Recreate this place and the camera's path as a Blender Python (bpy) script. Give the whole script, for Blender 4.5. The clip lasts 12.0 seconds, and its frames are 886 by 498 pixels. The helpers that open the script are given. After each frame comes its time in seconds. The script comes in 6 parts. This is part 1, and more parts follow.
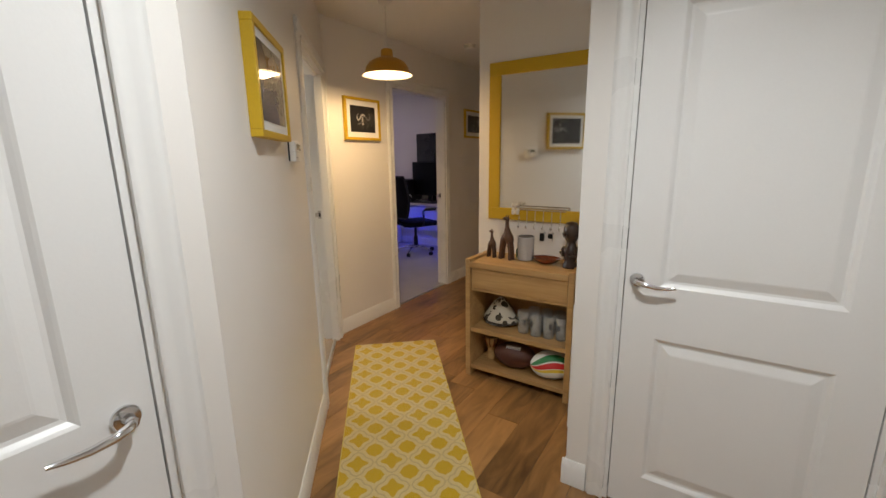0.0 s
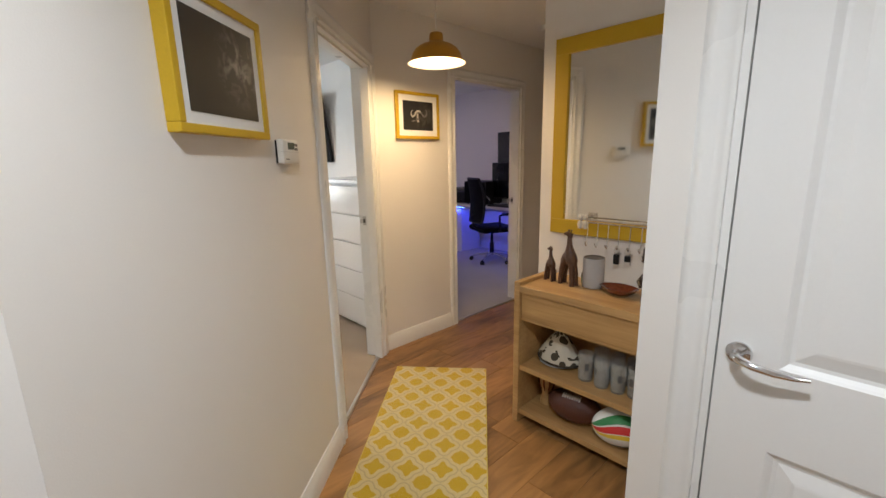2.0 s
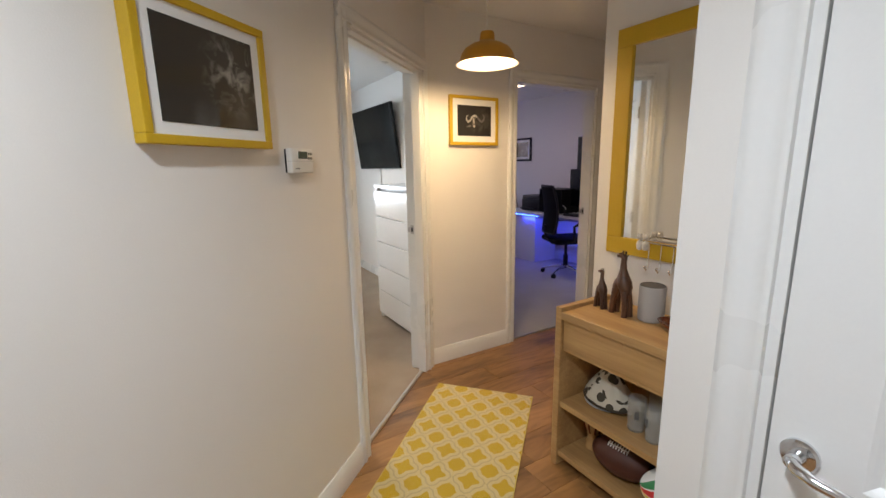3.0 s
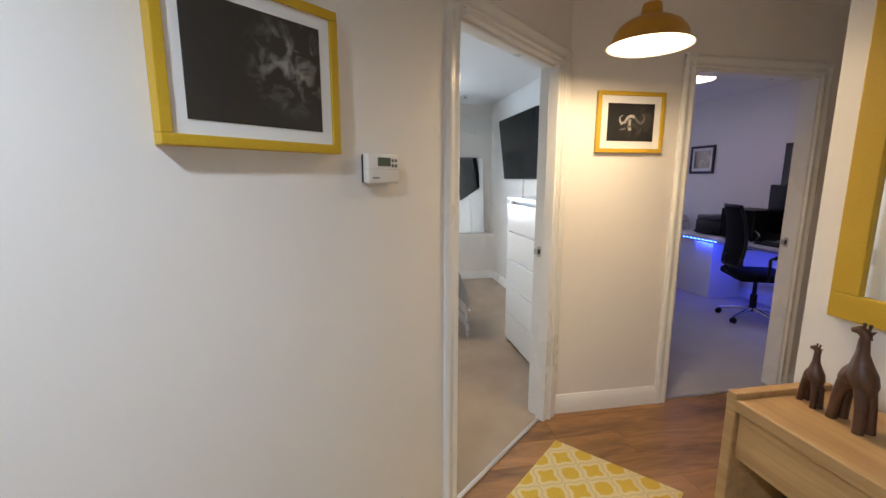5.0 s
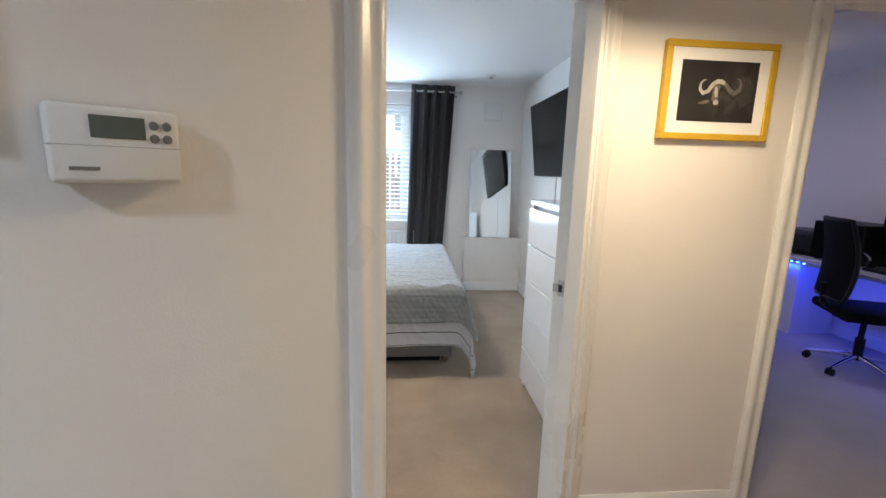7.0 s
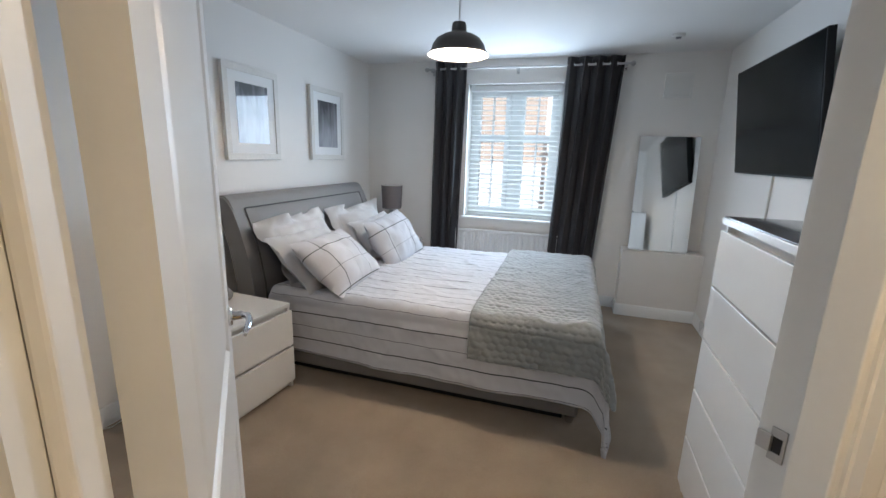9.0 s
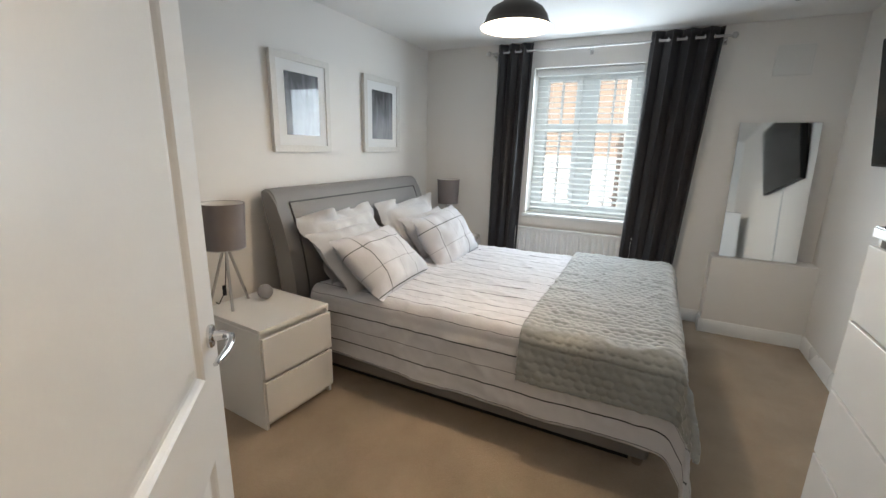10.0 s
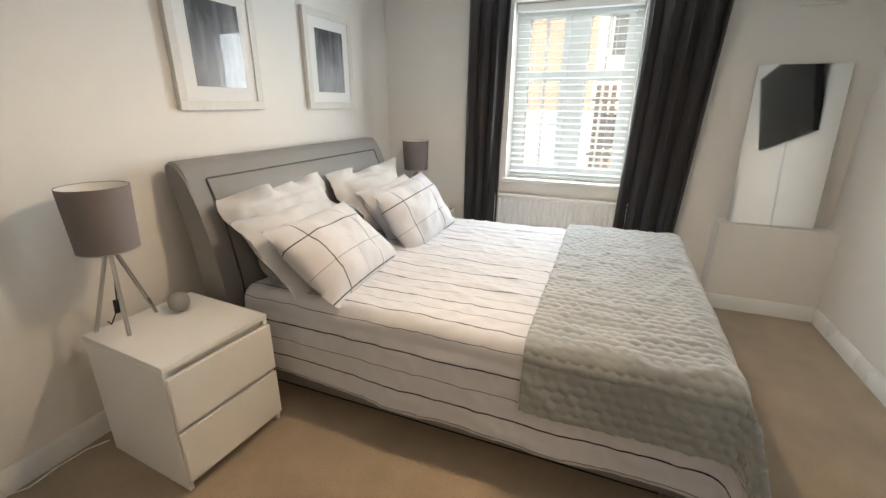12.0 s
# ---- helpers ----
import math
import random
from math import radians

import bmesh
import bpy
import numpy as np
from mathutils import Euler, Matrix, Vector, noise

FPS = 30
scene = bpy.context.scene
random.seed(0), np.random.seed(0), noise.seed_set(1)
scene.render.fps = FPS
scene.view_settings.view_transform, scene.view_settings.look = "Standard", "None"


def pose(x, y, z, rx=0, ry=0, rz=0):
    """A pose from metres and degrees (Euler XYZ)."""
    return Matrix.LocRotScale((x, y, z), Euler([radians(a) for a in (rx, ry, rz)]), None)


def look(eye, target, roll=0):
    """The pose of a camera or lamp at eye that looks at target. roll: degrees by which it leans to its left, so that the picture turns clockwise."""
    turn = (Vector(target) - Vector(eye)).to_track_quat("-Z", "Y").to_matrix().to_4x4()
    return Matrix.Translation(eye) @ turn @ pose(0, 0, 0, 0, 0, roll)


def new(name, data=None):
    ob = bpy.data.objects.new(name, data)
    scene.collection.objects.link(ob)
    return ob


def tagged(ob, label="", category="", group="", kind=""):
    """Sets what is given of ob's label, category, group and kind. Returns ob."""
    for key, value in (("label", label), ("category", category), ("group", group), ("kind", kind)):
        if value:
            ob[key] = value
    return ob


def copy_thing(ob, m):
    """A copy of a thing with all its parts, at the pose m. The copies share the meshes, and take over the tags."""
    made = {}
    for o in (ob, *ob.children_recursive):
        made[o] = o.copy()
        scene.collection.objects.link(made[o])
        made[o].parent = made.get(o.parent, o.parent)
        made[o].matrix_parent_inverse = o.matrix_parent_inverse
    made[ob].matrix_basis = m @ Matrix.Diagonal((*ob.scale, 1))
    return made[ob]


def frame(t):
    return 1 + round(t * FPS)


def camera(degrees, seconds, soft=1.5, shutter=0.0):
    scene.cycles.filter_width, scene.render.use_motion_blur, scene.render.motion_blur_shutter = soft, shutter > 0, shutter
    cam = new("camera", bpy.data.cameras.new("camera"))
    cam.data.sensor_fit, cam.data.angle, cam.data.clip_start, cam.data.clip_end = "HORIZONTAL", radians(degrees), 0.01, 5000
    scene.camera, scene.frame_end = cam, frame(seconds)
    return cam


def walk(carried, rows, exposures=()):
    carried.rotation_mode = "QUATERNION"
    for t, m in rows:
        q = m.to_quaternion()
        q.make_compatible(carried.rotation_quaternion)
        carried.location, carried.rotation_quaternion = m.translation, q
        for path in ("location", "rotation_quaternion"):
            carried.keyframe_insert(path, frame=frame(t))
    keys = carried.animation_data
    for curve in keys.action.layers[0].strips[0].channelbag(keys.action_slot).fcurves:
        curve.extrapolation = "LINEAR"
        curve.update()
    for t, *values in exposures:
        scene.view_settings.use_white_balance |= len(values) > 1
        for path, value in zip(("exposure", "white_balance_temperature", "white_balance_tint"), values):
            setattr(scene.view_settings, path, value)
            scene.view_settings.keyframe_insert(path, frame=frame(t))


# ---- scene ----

cam = camera(93.3, 12.0)
PATH = [
    (0, (0.121, 0.088, 1.399), (-0.948, 1.724, 0.974), -0.8),
    (0.5, (0.13, 0.226, 1.398), (-1.008, 1.816, 0.978), -1.1),
    (1, (0.126, 0.334, 1.393), (-1.089, 1.866, 0.973), -1.1),
    (1.5, (0.102, 0.497, 1.386), (-1.207, 1.95, 0.967), -1.2),
    (2, (0.092, 0.623, 1.393), (-1.333, 1.965, 0.978), -1.2),
    (2.5, (0.099, 0.781, 1.391), (-1.456, 1.973, 0.99), -1.2),
    (3, (0.121, 0.932, 1.406), (-1.559, 1.946, 1.02), -1.0),
    (5, (-0.152, 1.236, 1.408), (-2.093, 1.586, 1.073), 0.1),
    (5.5, (-0.297, 1.309, 1.409), (-2.251, 1.576, 1.077), 0.4),
    (6, (-0.458, 1.38, 1.409), (-2.415, 1.615, 1.067), 0.6),
    (6.5, (-0.703, 1.472, 1.404), (-2.654, 1.727, 1.046), 1.0),
    (6.7, (-0.776, 1.538, 1.407), (-2.73, 1.771, 1.049), 1.2),
    (8.3, (-1.358, 1.772, 1.448), (-3.292, 1.478, 1.034), 1.9),
    (8.5, (-1.433, 1.81, 1.453), (-3.351, 1.43, 1.036), 2.0),
    (9, (-1.578, 1.816, 1.459), (-3.442, 1.239, 1.023), 1.7),
    (9.5, (-1.733, 1.826, 1.451), (-3.533, 1.08, 0.997), 1.6),
    (10, (-1.872, 1.81, 1.446), (-3.612, 0.945, 0.973), 1.4),
    (10.5, (-2.004, 1.763, 1.436), (-3.709, 0.854, 0.919), 1.1),
    (11, (-2.185, 1.677, 1.45), (-3.875, 0.771, 0.879), 0.8),
    (11.5, (-2.299, 1.585, 1.433), (-4.007, 0.757, 0.803), 0.5),
    (12, (-2.376, 1.541, 1.422), (-4.131, 0.838, 0.771), 0.4),
]
EXPOSURES = [(0.0, 2.36, 6950, 10), (2.0, 2.53, 6600, 10), (5.0, 2.65, 5900, 9), (6.5, 2.73, 5550, 8), (8.5, 2.06, 5550, 9), (9.5, 2.07, 6150, 9), (11.0, 2.24, 6850, 9), (12.0, 2.36, 7050, 10)]
walk(cam, [(t, look(eye, target, roll)) for t, eye, target, roll in PATH], EXPOSURES)
SKY, SUN = 0.08, 0.5
HALL_W, ENTRY_W, BED_W, OFFICE_W, OFFICE_FILL_W, LED_W = 3.4, 20.5, 6.4, 0.55, 0.45, 0.8
WINDOW_W, BLIND_W = 6.8, 1.5

# ---------- world and large lights ----------
world = bpy.data.worlds.new("sky")
scene.world = world
world.use_nodes = True
wn = world.node_tree
sky = wn.nodes.new("ShaderNodeTexSky")
sky.sky_type = "NISHITA"
sky.sun_disc = False
sky.sun_elevation, sky.sun_rotation = radians(38), radians(110)
sky.air_density, sky.dust_density = 1.4, 3.0
wn.nodes["Background"].inputs["Strength"].default_value = SKY
wn.links.new(sky.outputs[0], wn.nodes["Background"].inputs["Color"])


def lamp(name, kind, power, colour, m, **more):
    data = bpy.data.lights.new(name, kind)
    data.energy, data.color = power, colour
    for key, value in more.items():
        if key == "size":
            data.size = value
        elif key == "size_y":
            data.shape, data.size_y = "RECTANGLE", value
        elif key == "radius":
            data.shadow_soft_size = value
        elif key == "cone":
            data.spot_size = value
        elif key == "blend":
            data.spot_blend = value
        elif key == "angle":
            data.angle = value
    ob = new(name, data)
    ob.matrix_world = m
    return ob


lamp("sun", "SUN", SUN, (1.0, 0.95, 0.88), look((0, 0, 0), (-0.74, 0.27, -0.62)), angle=radians(12))
lamp("hall_pendant_bulb", "POINT", HALL_W * 0.40, (1.0, 0.70, 0.38), pose(-1.815, 2.40, 2.016), radius=0.040)
lamp("hall_pendant_glow", "AREA", HALL_W * 0.44, (1.0, 0.70, 0.38), pose(-1.815, 2.40, 1.942), size=0.22)
lamp("entry_downlight_bulb", "SPOT", ENTRY_W, (0.88, 0.94, 1.0), pose(0.02, 0.60, 2.385), radius=0.06, cone=radians(152), blend=0.75)
lamp("bedroom_pendant_bulb", "POINT", BED_W, (1.0, 0.78, 0.57), pose(-3.90, 1.15, 2.025), radius=0.045)
lamp("office_ceiling_bulb", "AREA", OFFICE_W, (0.72, 0.58, 1.0), pose(-4.1, 4.35, 2.30), size=0.30)
# added violet fill from the office's unseen west side, to brighten that room
lamp("office_fill_light", "AREA", OFFICE_FILL_W, (0.55, 0.50, 1.0), pose(-6.02, 4.3, 1.5, 0, -90, 0), size=1.1, size_y=1.1)
lamp("desk_led_glow", "AREA", LED_W, (0.03, 0.06, 1.0), pose(-3.6, 5.14, 0.66, 20, 0, 0), size=1.9, size_y=0.02)

lamp("bedroom_window_sky", "AREA", WINDOW_W, (0.76, 0.88, 1.0), pose(-5.985, 1.155, 1.49, 0, -90, 0), size=1.22, size_y=0.88)
lamp("bedroom_blind_sky", "AREA", BLIND_W, (0.80, 0.93, 1.0), pose(-6.085, 1.155, 1.49, 0, -90, 0), size=1.22, size_y=0.88)


# ---------- materials ----------
def mat(name, colour, rough=0.5, metal=0.0, grain=40.0, vary=0.06, bump=0.0, big=2.5, bump_scale=None, spec=0.5, sheen=0.0, coat=0.0):
    """A painted, woven or solid surface with variation at two scales and fine relief."""
    m = bpy.data.materials.new(name)
    m.use_nodes = True
    nt = m.node_tree
    b = nt.nodes["Principled BSDF"]
    b.inputs["Roughness"].default_value = rough
    b.inputs["Metallic"].default_value = metal
    b.inputs["Specular IOR Level"].default_value = spec
    b.inputs["Sheen Weight"].default_value = sheen
    b.inputs["Coat Weight"].default_value = coat
    co = nt.nodes.new("ShaderNodeTexCoord")
    n1, n2 = nt.nodes.new("ShaderNodeTexNoise"), nt.nodes.new("ShaderNodeTexNoise")
    n1.inputs["Scale"].default_value, n2.inputs["Scale"].default_value = grain, big
    n1.inputs["Detail"].default_value, n2.inputs["Detail"].default_value = 4, 3
    add = nt.nodes.new("ShaderNodeMath")
    add.operation = "ADD"
    for n in (n1, n2):
        nt.links.new(co.outputs["Object"], n.inputs["Vector"])
    nt.links.new(n1.outputs["Fac"], add.inputs[0])
    nt.links.new(n2.outputs["Fac"], add.inputs[1])
    ramp = nt.nodes.new("ShaderNodeMapRange")
    ramp.inputs["From Min"].default_value, ramp.inputs["From Max"].default_value = 0.6, 1.4
    nt.links.new(add.outputs[0], ramp.inputs["Value"])
    mix = nt.nodes.new("ShaderNodeMix")
    mix.data_type = "RGBA"
    mix.inputs["A"].default_value = tuple(c * (1 - vary) for c in colour) + (1,)
    mix.inputs["B"].default_value = tuple(min(1, c * (1 + vary)) for c in colour) + (1,)
    nt.links.new(ramp.outputs[0], mix.inputs["Factor"])
    nt.links.new(mix.outputs["Result"], b.inputs["Base Color"])
    rr = nt.nodes.new("ShaderNodeMapRange")
    rr.inputs["From Min"].default_value, rr.inputs["From Max"].default_value = 0.3, 0.7
    rr.inputs["To Min"].default_value, rr.inputs["To Max"].default_value = max(0.02, rough - 0.06), min(1, rough + 0.06)
    nt.links.new(n2.outputs["Fac"], rr.inputs["Value"])
    nt.links.new(rr.outputs[0], b.inputs["Roughness"])
    if bump:
        bn = nt.nodes.new("ShaderNodeBump")
        bn.inputs["Strength"].default_value, bn.inputs["Distance"].default_value = bump, 0.003
        src = n1
        if bump_scale:
            src = nt.nodes.new("ShaderNodeTexNoise")
            src.inputs["Scale"].default_value, src.inputs["Detail"].default_value = bump_scale, 3
            nt.links.new(co.outputs["Object"], src.inputs["Vector"])
        nt.links.new(src.outputs["Fac"], bn.inputs["Height"])
        nt.links.new(bn.outputs[0], b.inputs["Normal"])
    return m


def glow(name, colour, strength):
    m = bpy.data.materials.new(name)
    m.use_nodes = True
    b = m.node_tree.nodes["Principled BSDF"]
    b.inputs["Base Color"].default_value = (*colour, 1)
    b.inputs["Emission Color"].default_value = (*colour, 1)
    b.inputs["Emission Strength"].default_value = strength
    return m


def glass(name, rough=0.0, tint=(1, 1, 1)):
    m = bpy.data.materials.new(name)
    m.use_nodes = True
    b = m.node_tree.nodes["Principled BSDF"]
    b.inputs["Base Color"].default_value = (*tint, 1)
    b.inputs["Transmission Weight"].default_value = 1
    b.inputs["Roughness"].default_value = rough
    b.inputs["IOR"].default_value = 1.45
    return m


def wood(name, light, dark, rough, stretch=(1.2, 14, 14), random=0.0, scale=3.0, coat=0.0):
    """Streaky wood grain along x in the object's own space; random: how much pieces differ."""
    m = bpy.data.materials.new(name)
    m.use_nodes = True
    nt = m.node_tree
    b = nt.nodes["Principled BSDF"]
    b.inputs["Roughness"].default_value = rough
    b.inputs["Coat Weight"].default_value = coat
    co, mp = nt.nodes.new("ShaderNodeTexCoord"), nt.nodes.new("ShaderNodeMapping")
    info = nt.nodes.new("ShaderNodeObjectInfo")
    mp.inputs["Scale"].default_value = stretch
    off = nt.nodes.new("ShaderNodeVectorMath")
    off.operation = "SCALE"
    off.inputs[0].default_value = (37, 91, 53)
    nt.links.new(info.outputs["Random"], off.inputs["Scale"])
    nt.links.new(off.outputs[0], mp.inputs["Location"])
    nt.links.new(co.outputs["Object"], mp.inputs["Vector"])
    n1, n2 = nt.nodes.new("ShaderNodeTexNoise"), nt.nodes.new("ShaderNodeTexNoise")
    n1.inputs["Scale"].default_value, n1.inputs["Detail"].default_value, n1.inputs["Distortion"].default_value = scale, 8, 1.2
    n2.inputs["Scale"].default_value, n2.inputs["Detail"].default_value = scale * 0.28, 3
    for n in (n1, n2):
        nt.links.new(mp.outputs[0], n.inputs["Vector"])
    add = nt.nodes.new("ShaderNodeMath")
    add.operation = "ADD"
    nt.links.new(n1.outputs["Fac"], add.inputs[0])
    nt.links.new(n2.outputs["Fac"], add.inputs[1])
    rnd = nt.nodes.new("ShaderNodeMath")
    rnd.operation = "MULTIPLY_ADD"
    rnd.inputs[1].default_value = random
    nt.links.new(info.outputs["Random"], rnd.inputs[0])
    nt.links.new(add.outputs[0], rnd.inputs[2])
    ramp = nt.nodes.new("ShaderNodeValToRGB")
    ramp.color_ramp.elements[0].position, ramp.color_ramp.elements[0].color = 0.70 / (2 + random), (*dark, 1)
    ramp.color_ramp.elements[1].position, ramp.color_ramp.elements[1].color = (1.30 + random) / (2 + random), (*light, 1)
    div = nt.nodes.new("ShaderNodeMath")
    div.operation = "DIVIDE"
    div.inputs[1].default_value = 2 + random
    nt.links.new(rnd.outputs[0], div.inputs[0])
    nt.links.new(div.outputs[0], ramp.inputs["Fac"])
    nt.links.new(ramp.outputs["Color"], b.inputs["Base Color"])
    bn = nt.nodes.new("ShaderNodeBump")
    bn.inputs["Strength"].default_value, bn.inputs["Distance"].default_value = 0.15, 0.002
    nt.links.new(n1.outputs["Fac"], bn.inputs["Height"])
    nt.links.new(bn.outputs[0], b.inputs["Normal"])
    return m


def nodes_of(m):
    nt = m.node_tree
    return nt, nt.nodes["Principled BSDF"]


def math_node(nt, op, a, b=None, c=None):
    n = nt.nodes.new("ShaderNodeMath")
    n.operation = op
    for i, v in enumerate((a, b, c)):
        if v is None:
            continue
        if isinstance(v, (int, float)):
            n.inputs[i].default_value = v
        else:
            nt.links.new(v, n.inputs[i])
    return n.outputs[0]


def mix_colour(nt, fac, a, b):
    n = nt.nodes.new("ShaderNodeMix")
    n.data_type = "RGBA"
    nt.links.new(fac, n.inputs["Factor"])
    for key, v in (("A", a), ("B", b)):
        if isinstance(v, tuple):
            n.inputs[key].default_value = (*v, 1)
        else:
            nt.links.new(v, n.inputs[key])
    return n.outputs["Result"]


def sep_xyz(nt, kind="Object"):
    co, sp = nt.nodes.new("ShaderNodeTexCoord"), nt.nodes.new("ShaderNodeSeparateXYZ")
    nt.links.new(co.outputs[kind], sp.inputs[0])
    return sp.outputs


WALL = mat("wall_paint", (0.80, 0.775, 0.74), 0.62, grain=220, vary=0.015, bump=0.10, bump_scale=260)
CEIL = mat("ceiling_paint", (0.80, 0.79, 0.77), 0.8, grain=200, vary=0.015, bump=0.12, bump_scale=180)
GLOSS = mat("white_gloss_paint", (0.80, 0.80, 0.785), 0.30, grain=90, vary=0.012, bump=0.03)
DOORP = mat("door_paint", (0.80, 0.80, 0.79), 0.34, grain=120, vary=0.012, bump=0.06, bump_scale=160)
WHITE = mat("white_lacquer", (0.80, 0.79, 0.77), 0.38, grain=120, vary=0.012)
SHINY = mat("white_high_gloss", (0.82, 0.82, 0.81), 0.20, grain=60, vary=0.008)
CARPET = mat("bedroom_carpet", (0.345, 0.270, 0.195), 0.97, grain=260, vary=0.24, bump=1.0, big=3.5, sheen=0.25, spec=0.1)
CARPET2 = mat("office_carpet", (0.42, 0.39, 0.38), 0.97, grain=420, vary=0.14, bump=0.9, big=3.0, sheen=0.25, spec=0.1)
CHROME = mat("chrome", (0.72, 0.72, 0.73), 0.10, 1.0, grain=300, vary=0.02)
STEEL = mat("brushed_steel", (0.50, 0.49, 0.48), 0.30, 1.0, grain=300, vary=0.05)
ALU = mat("threshold_metal", (0.60, 0.58, 0.54), 0.35, 1.0, grain=200, vary=0.06)
DARKGAP = mat("shadow_gap", (0.03, 0.03, 0.03), 0.9)
YELLOW = mat("yellow_frame_paint", (0.56, 0.355, 0.012), 0.45, grain=160, vary=0.07, bump=0.08)
MUSTARD = mat("mustard_enamel", (0.52, 0.255, 0.022), 0.40, grain=60, vary=0.05)
INNER = mat("lampshade_inside", (0.86, 0.84, 0.80), 0.5, grain=60, vary=0.02)
MIRROR = mat("mirror_silver", (0.86, 0.87, 0.86), 0.012, 1.0, grain=5, vary=0.004)
MATBOARD = mat("picture_mount", (0.80, 0.80, 0.79), 0.8, grain=300, vary=0.02)
BLACK = mat("black_plastic", (0.010, 0.010, 0.011), 0.45, grain=200, vary=0.2, spec=0.25)
BLACKMESH = mat("black_mesh_fabric", (0.006, 0.006, 0.007), 0.9, grain=500, vary=0.3, bump=0.6, spec=0.15)
SCREEN = mat("screen_black", (0.004, 0.005, 0.005), 0.22, grain=10, vary=0.1, spec=0.10)
PLASTIC = mat("white_plastic", (0.76, 0.75, 0.72), 0.40, grain=150, vary=0.02)
LCD = mat("lcd_grey", (0.10, 0.12, 0.10), 0.25, grain=60, vary=0.08)
OAK = wood("oak_veneer", (0.52, 0.325, 0.135), (0.37, 0.210, 0.080), 0.42, (1.0, 16, 16), scale=3.2)
FLOORWOOD = wood("wood_plank", (0.47, 0.245, 0.088), (0.085, 0.040, 0.014), 0.36, (1.5, 6.5, 6.5), random=0.38, scale=2.4, coat=0.06)
DARKWOOD = wood("carved_dark_wood", (0.120, 0.052, 0.024), (0.035, 0.014, 0.008), 0.40, (6, 6, 3), scale=4)
EBONY = mat("carved_ebony", (0.022, 0.010, 0.008), 0.30, grain=80, vary=0.25, bump=0.3)
REDWOOD = wood("polished_red_wood", (0.22, 0.055, 0.024), (0.07, 0.016, 0.010), 0.18, (6, 6, 6), scale=5, coat=0.4)
SPEAKERM = mat("grey_speaker_fabric", (0.46, 0.45, 0.45), 0.9, grain=600, vary=0.10, bump=0.6)
GREYLEATHER = mat("grey_faux_leather", (0.235, 0.225, 0.22), 0.48, grain=350, vary=0.05, bump=0.25, bump_scale=500)
PIPING = mat("dark_piping", (0.07, 0.068, 0.068), 0.6)
SHADE = mat("grey_lampshade_fabric", (0.20, 0.175, 0.17), 0.9, grain=500, vary=0.07, bump=0.4)
LINEN = mat("white_cotton", (0.585, 0.580, 0.585), 0.85, grain=300, vary=0.02, bump=0.9, big=6, bump_scale=17, sheen=0.2)
CURTAINM = mat("charcoal_curtain_satin", (0.020, 0.017, 0.018), 0.38, grain=500, vary=0.10, bump=0.2, sheen=0.10)
RADM = mat("radiator_enamel", (0.80, 0.80, 0.79), 0.32, grain=90, vary=0.01)
UPVC = mat("white_upvc", (0.82, 0.83, 0.83), 0.25, grain=90, vary=0.01)
BLIND = mat("white_blind_slat", (0.80, 0.81, 0.80), 0.45, grain=90, vary=0.02)
WHITEFRAME = mat("white_distressed_frame", (0.70, 0.68, 0.64), 0.55, grain=60, vary=0.08, bump=0.2)
PANE = glass("window_glass")
TUMBLER = glass("drinking_glass", 0.16, (0.93, 0.95, 0.94))
TUMBLER.node_tree.nodes["Principled BSDF"].inputs["Transmission Weight"].default_value = 0.80
BLUEGLASS = glass("blue_glass", 0.04, (0.25, 0.62, 0.70))
BULB = glow("lit_bulb", (1.0, 0.80, 0.55), 15.0)
OFFDIFF = glow("office_lit_diffuser", (1.0, 0.72, 0.50), 1.2)
LED = glow("blue_led", (0.05, 0.12, 1.0), 6.0)
GREYBALL = mat("grey_stone_ball", (0.33, 0.32, 0.32), 0.7, grain=120, vary=0.1, bump=0.2)


